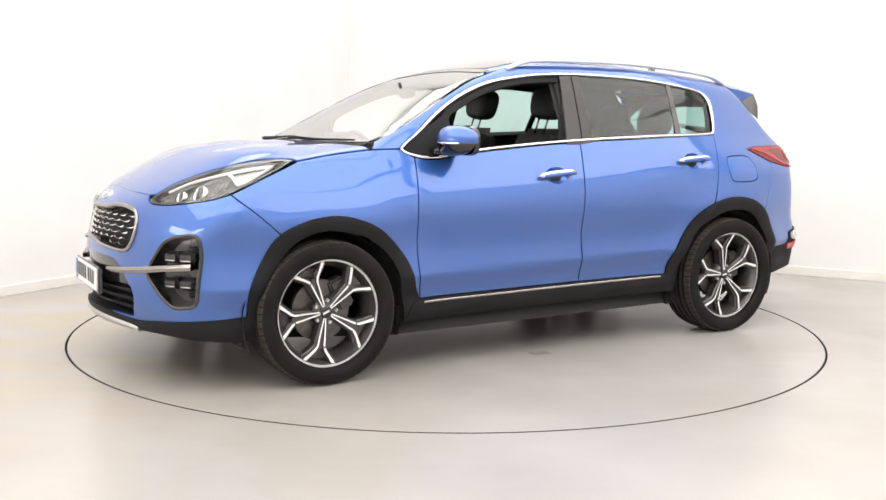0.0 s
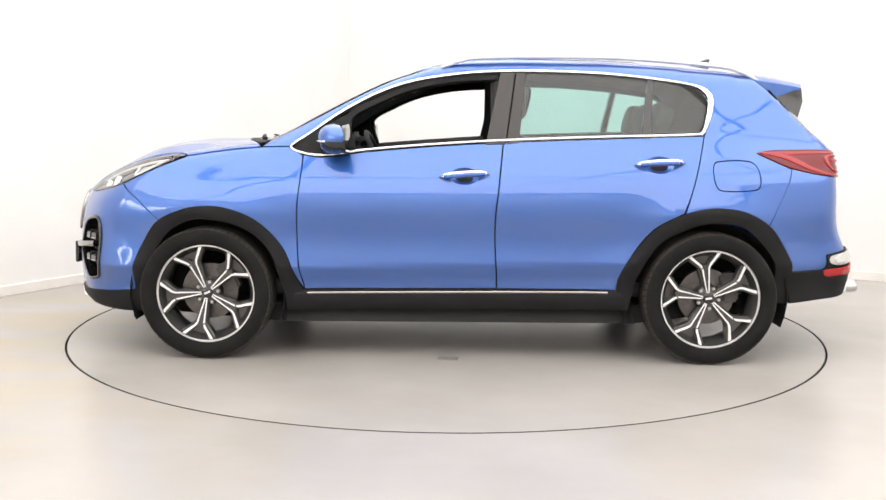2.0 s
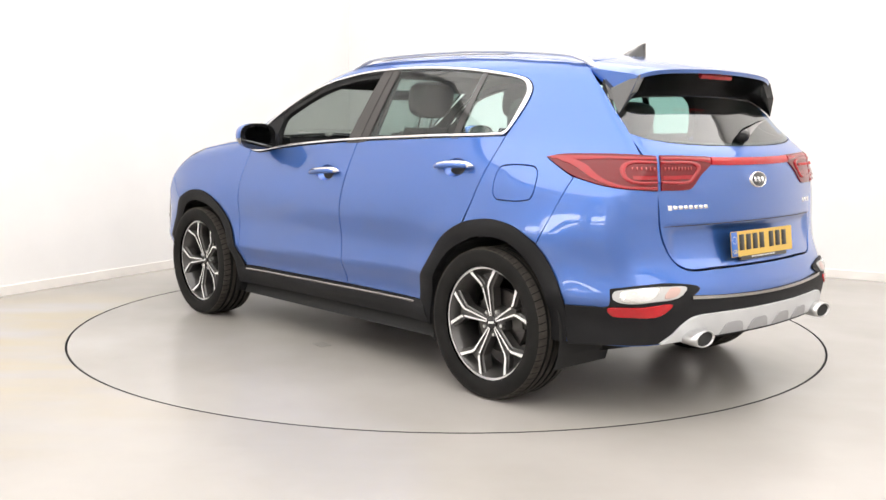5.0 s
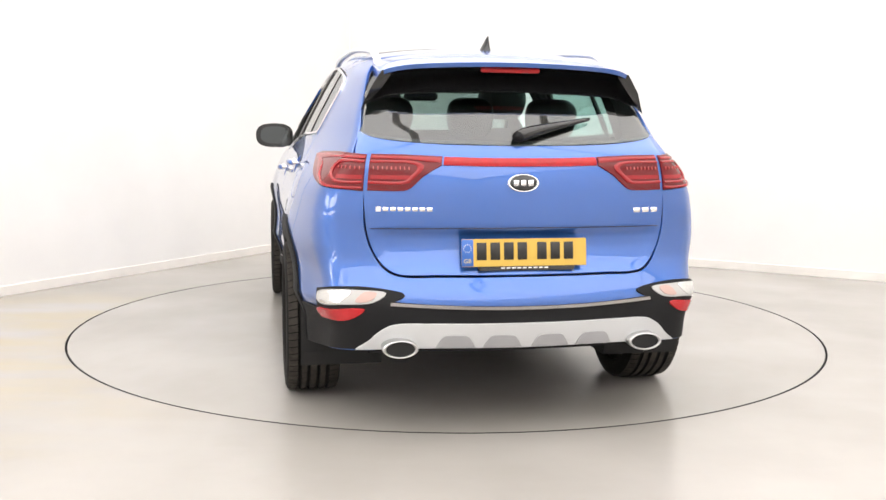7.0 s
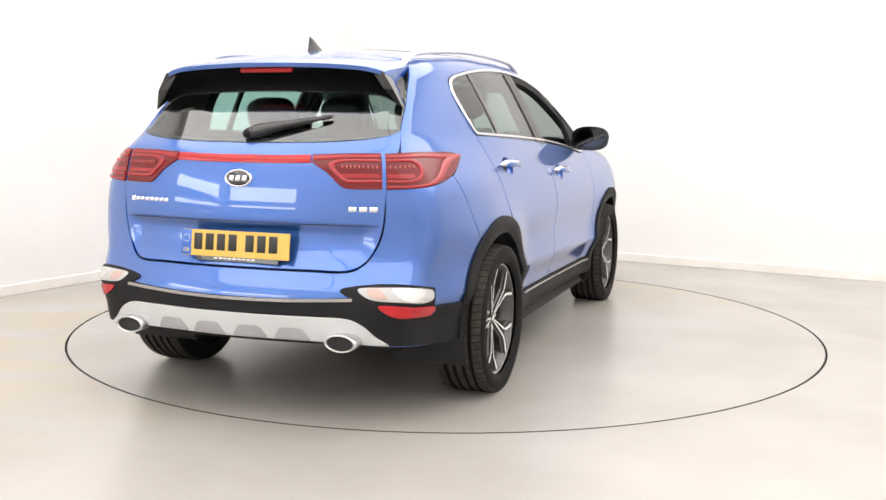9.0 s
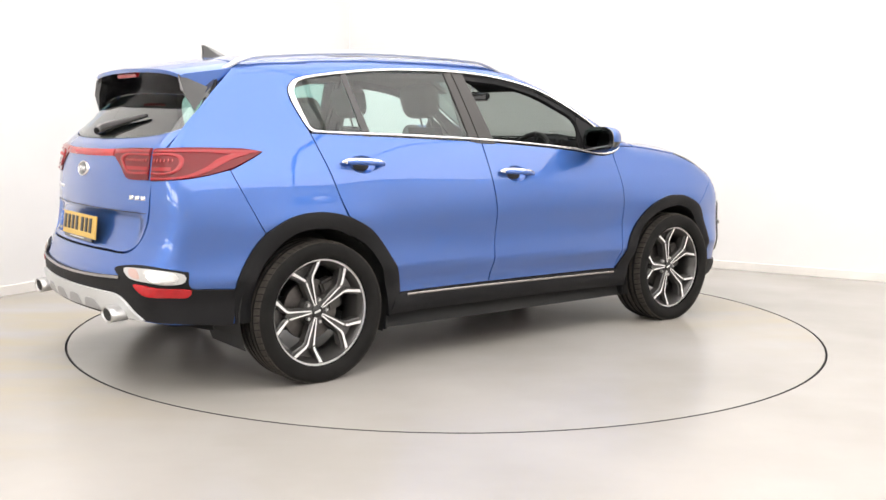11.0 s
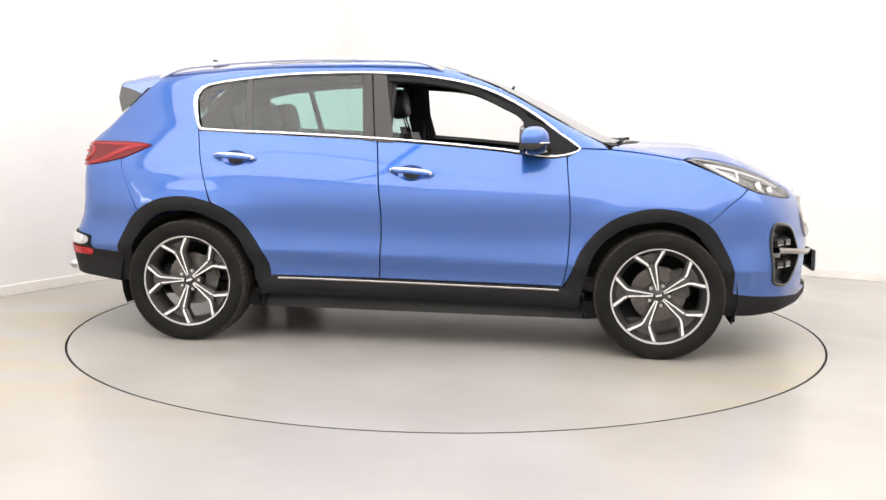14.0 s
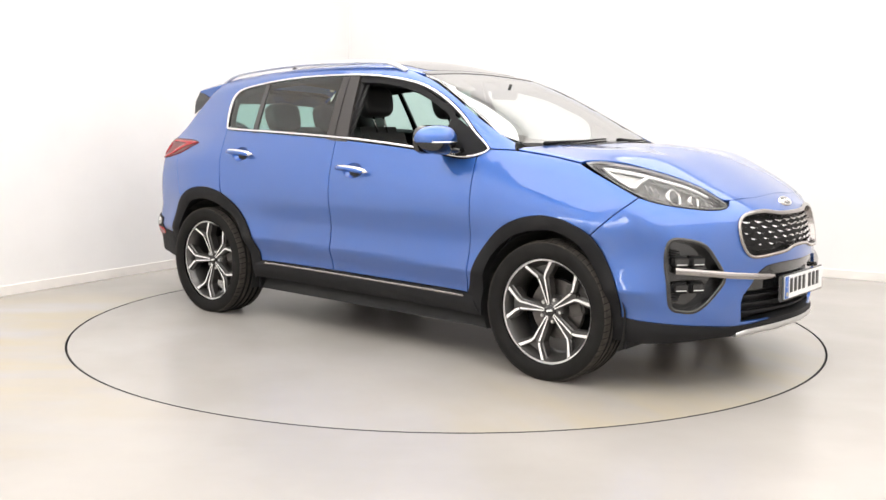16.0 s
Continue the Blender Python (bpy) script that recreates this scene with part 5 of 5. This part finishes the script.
for r in range(7):
    z = .667 + .0285 * r
    for k in range(-6, 7):
        s = SC + k * .086 + (.043 if r % 2 else 0)
        if inside_poly(np.array([[s, z]]), gin)[0]:
            p, n = on_skin(s, z, -.028)
            w = new("grille_wing", wing)
            w.parent = grille
            w.matrix_basis = seat_matrix(p, n)

# lower intake, number plates, chin
intake = patch("lower_intake", car, GAP, around, INTAKE, off=-.065, h=.05, flange=0, label="black lower air intake")
for z in (.375, .415, .455):
    strip("intake_slat", intake, PLASTIC, around, [(2.27, z + .006), (SC, z + .006), (2 * SC - 2.27, z + .006)], [(2.27, z - .006), (SC, z - .006), (2 * SC - 2.27, z - .006)], off=-.020, rows=2, depth=.05)
strip("intake_panel", intake, GLOSS, around, [(2.33, .54), (2.43, .594), (SC, .600), (2 * SC - 2.43, .594), (2 * SC - 2.33, .54)], [(2.262, .485), (2.45, .485), (SC, .485), (2 * SC - 2.45, .485), (2 * SC - 2.262, .485)], off=-.012, rows=4, depth=.03)
strip("chin", car, PLASTIC, around, both([(1.712, .362), (1.80, .352), (1.90, .345), (2.08, .331), (2.25, .318), (2.5, .338), (SC, .342)]), both([(1.665, .245), (1.80, .243), (1.95, .256), (2.1, .268), (2.25, .272), (2.5, .276), (SC, .278)]), off=.007, rows=4, depth=.06, crown=.006, label="matt black lower bumper edge")
strip("skid_trim", car, SATIN, around, both([(2.235, .290), (2.30, .302), (2.5, .312), (SC, .314)]), both([(2.225, .268), (2.30, .273), (2.5, .278), (SC, .280)]), off=.014, rows=4, depth=.03, crown=.008, label="silver skid trim under the nose")


def number_plate(m, plate_mat, rear):
    """A plate with plain bars for its characters, a blue band with a ring of dots and two letters."""
    base = rounded("number_plate", (.52, .006, .111), plate_mat, car, m, .002, 2, label=("yellow" if rear else "white") + " number plate with plain dark bars")
    if rear:
        rounded("plate_backing", (.40, .012, .03), GLOSS, base, pose(-.01, -.006, -.058), .003, 2)
    else:
        rounded("plate_backing", (.56, .02, .125), GLOSS, base, pose(0, -.013, -.003), .004, 2)
    rounded("plate_band", (.048, .002, .107), BLUEBAND, base, pose(.236, .003, 0), .0008, 1)
    for k in range(12):
        a = 2 * math.pi * k / 12
        rounded("plate_star", (.0034, .0012, .0034), BARGREY, base, pose(.236 + .0155 * math.cos(a), .0045, .018 + .0155 * math.sin(a)), .0004, 1)
    curve = bpy.data.curves.new("band_letters", "FONT")
    curve.body, curve.size, curve.extrude, curve.align_x, curve.align_y = "GB", .024, .0006, "CENTER", "CENTER"
    carrier = bpy.data.objects.new("band_letters", curve)
    letters = new("band_letters", bpy.data.meshes.new_from_object(carrier))
    bpy.data.objects.remove(carrier)
    letters.data.materials.clear()
    letters.data.materials.append(BANDGOLD)
    letters.parent = base
    letters.matrix_basis = pose(.236, .0046, -.033, 90, 0, 180)
    for k, x in enumerate((.178, .122, .066, .010, -.072, -.128, -.184)):
        rounded("plate_bar", (.040, .0016, .070), INK, base, pose(x, .0036, .006), .0006, 1)
    if rear:
        for k in range(9):
            rounded("plate_print", (.016, .0015, .006), BARGREY, base, pose(.09 - .0225 * k, .0036 - .003, -.062), .0004, 1)
    return base


number_plate(seat_matrix(Vector((2.272, 0, .487)), Vector((1, 0, .02))), WHITEPLATE, False)
number_plate(seat_matrix(Vector((-2.182, 0, .745)), Vector((-1, 0, .12))), YELLOW, True)


def badge(s_or_yz, where, size):
    p = where([s_or_yz[0]], [s_or_yz[1]])
    n = Vector(normals(p)[0])
    m = seat_matrix(Vector(p[0]), n)
    v, f = lathe([(0, .010), (.8, .009), (.86, .008)], 40)
    b = mesh_object("badge", [(x * size[0], y, z * size[1]) for x, y, z in v], f, GLOSS, car, True)
    b.matrix_basis = m
    tagged(b, "oval badge with a chrome rim")
    v, f = lathe([(.84, .004), (.86, .010), (.93, .0115), (1.0, .008), (1.0, -.004)], 40)
    mesh_object("badge_rim", [(x * size[0], y, z * size[1]) for x, y, z in v], f, CHROME, b, True)
    for k in (-1, 0, 1):
        rounded("badge_mark", (size[0] * .32, .003, size[1] * .62), CHROME, b, pose(k * size[0] * .46, .0105, 0), .001, 1)


badge((0.0, .884), ahead, (.060, .030))
badge((0.0, 1.020), behind, (.066, .037))
# model lettering as plain chrome bars
for y0, y1, z, hgt, n in ((.595, .365, .915, .022, 8), (-.485, -.612, .905, .020, 3)):
    for k in range(n):
        u = (k + .5) / n
        p = behind([y0 + (y1 - y0) * u], [z])
        rounded("lettering_bar", (abs(y1 - y0) / n * .78, .004, hgt * (.75 if n == 8 and 0 < k else 1)), CHROME, car, seat_matrix(Vector(p[0]), Vector(normals(p)[0])), .0012, 1)

# rear bumper: black lower part, bright line, silver skid with teeth, tail pipes
low_half = [(-1.758, .325, 1), (-1.748, .42), (-1.748, .494, 1), (-1.85, .500), (-1.912, .508), (-1.918, .582, 1), (-2.014, .602), (-2.12, .606), (-2.245, .588), (-2.258, .575), (-2.225, .552, 1), (-2.35, .543), (-2.5, .537), (-SC, .534)]
low = low_half + [(-2 * SC - q[0], *q[1:]) for q in reversed(low_half[:-1])] + [(-2 * SC + 1.9, .338), (-2 * SC + 2.1, .358), (-SC, .370), (-2.1, .358), (-1.9, .338)]
patch("rear_bumper_lower", car, PLASTIC, around, low, off=.008, h=.03, flange=.02, label="matt black lower rear bumper")
strip("bumper_line", car, DARKCHROME, around, [(-2.215, .550), (-2.35, .543), (-2.5, .537), (-SC, .534), (-2 * SC + 2.5, .537), (-2 * SC + 2.35, .543), (-2 * SC + 2.215, .550)], [(-2.215, .538), (-2.35, .531), (-2.5, .525), (-SC, .522), (-2 * SC + 2.5, .525), (-2 * SC + 2.35, .531), (-2 * SC + 2.215, .538)], off=.016, rows=2, depth=.01)
skid_half = [(.672, .362, 1), (.625, .395), (.585, .435), (.526, .465), (.40, .470), (.2, .469), (0, .469)]
skid = skid_half + [(-q[0], *q[1:]) for q in reversed(skid_half[:-1])] + [(-.40, .374), (0, .374), (.40, .374)]
patch("rear_skid", car, SKID, behind, skid, off=.020, h=.03, flange=.03, label="silver rear skid panel")
for y in (-.285, -.098, .098, .285):
    patch("skid_tooth", car, SKID_DARK, behind, [(y - .078, .378, 1), (y - .052, .418), (y - .04, .424), (y + .04, .424), (y + .052, .418), (y + .078, .378, 1)], off=.0235, h=.03, flange=.004)
strip("skid_lip", car, PLASTIC, behind, [(-.62, .374), (-.40, .376), (0, .376), (.40, .376), (.62, .374)], [(-.60, .356), (-.40, .358), (0, .358), (.40, .358), (.60, .356)], off=.010, rows=2, depth=.03)
for sgn in (1, -1):
    c = Vector((-2.212, sgn * .510, .374))
    v, f = lathe([(.80, -.06), (.84, .018), (.90, .026), (1.0, .022), (1.03, .0), (1.0, -.06)], 40)
    pipe = mesh_object("tail_pipe", [(x * .070, y, z * .036) for x, y, z in v], f, SATIN, car, True)
    pipe.matrix_basis = seat_matrix(c, Vector((-1, 0, -.05)))
    tagged(pipe, "oval silver tail pipe")
    v, f = lathe([(0, .006), (.84, .006)], 24)
    mesh_object("pipe_mouth", [(x * .069, y + .012, z * .0355) for x, y, z in v], f, GAP, pipe)

# spoiler: runs on from the roof over the rear window
secs = []
for k in range(33):
    y = -.548 + 1.096 * k / 32
    e = abs(y) / .548
    xt = -1.940 + .15 * y * y + .028 * e ** 8
    x0 = -1.578 - .012 * e ** 4
    z0 = float(above([x0], [min(abs(y), .53)])[0][2]) - .6 * max(0, abs(y) - .53)
    zt = 1.515 - .070 * y * y - .022 * e ** 10
    xm = (x0 + xt) / 2
    zm = (z0 + zt) / 2 + .010 * (1 - e ** 4)
    secs.append([(x0, y, z0), (xm, y, zm), (xt + .02, y, zt + .004), (xt, y, zt - .004), (xt + .006, y, zt - .022), (xt * .5 - .855, y, zt * .5 + .713 - .02 * e ** 6), (-1.70 - .03 * e, y, 1.448 - .043 * e ** 6)])
n = len(secs[0])
v = [q for s_ in secs for q in s_]
f = [(k * n + i, k * n + i + 1, (k + 1) * n + i + 1, (k + 1) * n + i) for k in range(32) for i in range(n - 1)]
f += [tuple(range(n))[::-1], tuple(32 * n + i for i in range(n))]
sp = mesh_object("spoiler", v, f, PAINT, car, True)
sp.data.set_sharp_from_angle(angle=radians(55))
sp.data.materials.append(GLOSS)
for k in range(32):
    for i in (4, 5):
        sp.data.polygons[k * (n - 1) + i].material_index = 1
tagged(sp, "blue roof spoiler over the rear window")
rounded("brake_light", (.255, .016, .017), RED, car, seat_matrix(Vector((-1.905, 0, 1.4805)), Vector((-1, 0, -.35))), .003, 2, label="slim red high brake light")
# aerial fin
v, f = [], []
for k, (x0, x1, w, z) in enumerate(((-1.31, -1.50, .030, 0), (-1.36, -1.50, .020, .022), (-1.415, -1.500, .012, .045), (-1.455, -1.502, .006, .064), (-1.485, -1.505, .002, .074))):
    zz = 1.583 + z
    v += [(x0, 0, zz), ((x0 + x1) / 2, w, zz), (x1, w * .5, zz), (x1, -w * .5, zz), ((x0 + x1) / 2, -w, zz)]
for k in range(4):
    for i in range(5):
        j = (i + 1) % 5
        f.append((5 * k + i, 5 * k + j, 5 * k + 5 + j, 5 * k + 5 + i))
f.append((20, 21, 22, 23, 24))
tagged(mesh_object("aerial_fin", v, f, GLOSS, car, True), "dark shark-fin aerial")

# wipers and cowl
patch("cowl", car, PLASTIC, above, [(1.245, -.0), (1.155, .45), (1.06, .70), (1.02, .68), (1.10, .44), (1.20, 0), (1.10, -.44), (1.02, -.68), (1.06, -.70), (1.155, -.45)], off=.001, h=.04, flange=.01)
for y0, y1 in ((-.60, -.02), (.02, .60)):
    pts = []
    for k in range(9):
        y = y0 + (y1 - y0) * k / 8
        x = 1.20 - .22 * y * y - .02 - .05 * (k / 8)
        z = float(above([x], [y])[0][2])
        pts.append((x, y, z + .012))
    wp = tube("windscreen_wiper", pts, [.010, .009, .008, .008, .007, .006, .006, .005, .004], PLASTIC, car, 8, "black windscreen wiper")
    tube("wiper_blade", [(q[0], q[1], q[2] - .014) for q in pts[2:]], .006, RUBBER, wp, 6)
pts = []
for k in range(9):
    u = k / 8
    p = behind([.0 - .34 * u], [1.206 + .075 * u ** .8])[0]
    pts.append((p[0] - .028 + .008 * u, p[1], p[2]))
wr = tube("rear_wiper", pts, [.026, .028, .025, .021, .018, .015, .012, .010, .007], GLOSS, car, 10, "black rear wiper")
ball("wiper_pivot", .026, PLASTIC, wr, Matrix.Translation(Vector(pts[0])), (1.1, 1, .9), 16)


# ---- cabin ----
def cushion_ball(name, half, parent, m, sharp=.55):
    """A plump pad: a ball squared off towards a box, narrower at its foot."""
    b = bmesh.new()
    bmesh.ops.create_uvsphere(b, u_segments=32, v_segments=20, radius=1)
    for q in b.verts:
        x, y, z = (math.copysign(abs(c) ** sharp, c) for c in q.co)
        q.co = Vector((x * half[0], y * half[1] * (1 - .12 * max(0, -z)), z * half[2]))
    me = bpy.data.meshes.new(name)
    b.to_mesh(me)
    b.free()
    me.materials.append(LEATHER)
    me.shade_smooth()
    ob = new(name, me)
    ob.parent = parent
    ob.matrix_basis = m
    return ob


def seat(name, x, y, width, recline, label, rests, rest_z):
    st = empty_part(name, car)
    st.matrix_basis = pose(x, y, 0)
    tagged(st, label)
    rounded("cushion", (.52, width, .16), LEATHER, st, pose(.10, 0, .62, 0, -8), .05, 4)
    rounded("backrest", (.15, width, .66), LEATHER, st, pose(-.20, 0, .92, 0, -recline), .055, 4, lambda c: Vector((c.x * (1 - .25 * (c.z > 0)), c.y * (1 - .14 * (c.z > 0)), c.z)))
    for dy, hw in rests:
        hr = cushion_ball("headrest", (.062, hw / 2 + .005, .098), st, pose(-.335, dy, rest_z, 0, -recline + 6))
        for d in (-.045, .045):
            tube("post", [(.03, d, -.20), (.01, d, -.05)], .006, DARKCHROME, hr, 8)
    return st


seat("front_seat", .0, -.37, .50, 18, "black leather front seat with headrest", [(0, .27)], 1.385)
seat("front_seat", .0, .37, .50, 18, "black leather front seat with headrest", [(0, .27)], 1.385)
seat("rear_bench", -.80, 0, 1.26, 22, "black leather rear bench with three headrests", [(-.42, .25), (0, .22), (.42, .25)], 1.285)
rounded("dashboard", (.46, 1.36, .30), TRIM, car, pose(.86, 0, 1.00, 0, 4), .07, 4, label="black dashboard")
rounded("instrument_hood", (.16, .34, .10), TRIM, car, pose(.70, -.37, 1.145, 0, 8), .035, 3)
rounded("centre_console", (.90, .22, .30), TRIM, car, pose(.25, 0, .62), .04, 3)
rounded("cabin_floor", (2.6, 1.5, .08), TRIM, car, pose(-.25, 0, .37), .02, 2)
rounded("boot_floor", (.80, 1.16, .06), TRIM, car, pose(-1.60, 0, .80), .02, 2)
rounded("parcel_shelf", (.50, 1.08, .03), TRIM, car, pose(-1.52, 0, 1.10), .01, 2)
# steering wheel on the car's right
sw = empty_part("steering_wheel", car)
sw.matrix_basis = pose(.52, -.37, 1.03, 0, -65, 0)
tube("wheel_rim", [(.185 * math.cos(a), .185 * math.sin(a), 0) for a in [2 * math.pi * k / 40 for k in range(41)]], .016, LEATHER, sw, 10)
rounded("wheel_boss", (.16, .18, .05), TRIM, sw, pose(0, 0, -.01), .02, 3)
for a in (0, 125, 235):
    rounded("wheel_spoke", (.13, .035, .018), SATIN if a else TRIM, sw, pose(0, 0, -.005, 0, 0, a) @ pose(.115, 0, 0), .006, 2)
im = rounded("cabin_mirror", (.03, .22, .062), GLOSS, car, pose(.42, -.02, 1.435, 0, 0, -8), .014, 3, label="dark cabin mirror")
tube("mirror_stalk", [(.03, 0, .02), (.05, 0, .06)], .01, GLOSS, im, 8)
for sgn in (1, -1):
    rounded("sun_visor", (.16, .36, .018), LINER, car, pose(.24, sgn * .34, 1.495, 0, 28), .008, 2)
    tube("seat_belt", [(-.225, sgn * .66, 1.40), (-.22, sgn * .70, 1.0), (-.20, sgn * .74, .6)], .018, TRIM, car, 6, flat=.3)
    rounded("pillar_trim", (.14, .05, .50), LINER, car, pose(-.24, sgn * .655, 1.345, -27 * -sgn, 0, 0) , .02, 2)


# ---- motion: the turntable carries the car round, clockwise from above ----
CAR_ON_DISC = (-0.068, 0.131)
TURN_START, TURN_RATE = 210.66, -15.618


def motions():
    disc_rows, car_rows = [], []
    for k in range(33):
        t = 0.5 * k
        disc_rows.append((t, pose(0, 0, 0, 0, 0, TURN_RATE * t)))
        car_rows.append((t, pose(0, 0, 0, 0, 0, TURN_START + TURN_RATE * t) @ pose(*CAR_ON_DISC, 0)))
    walk(turntable, disc_rows)
    walk(car, car_rows)


motions()
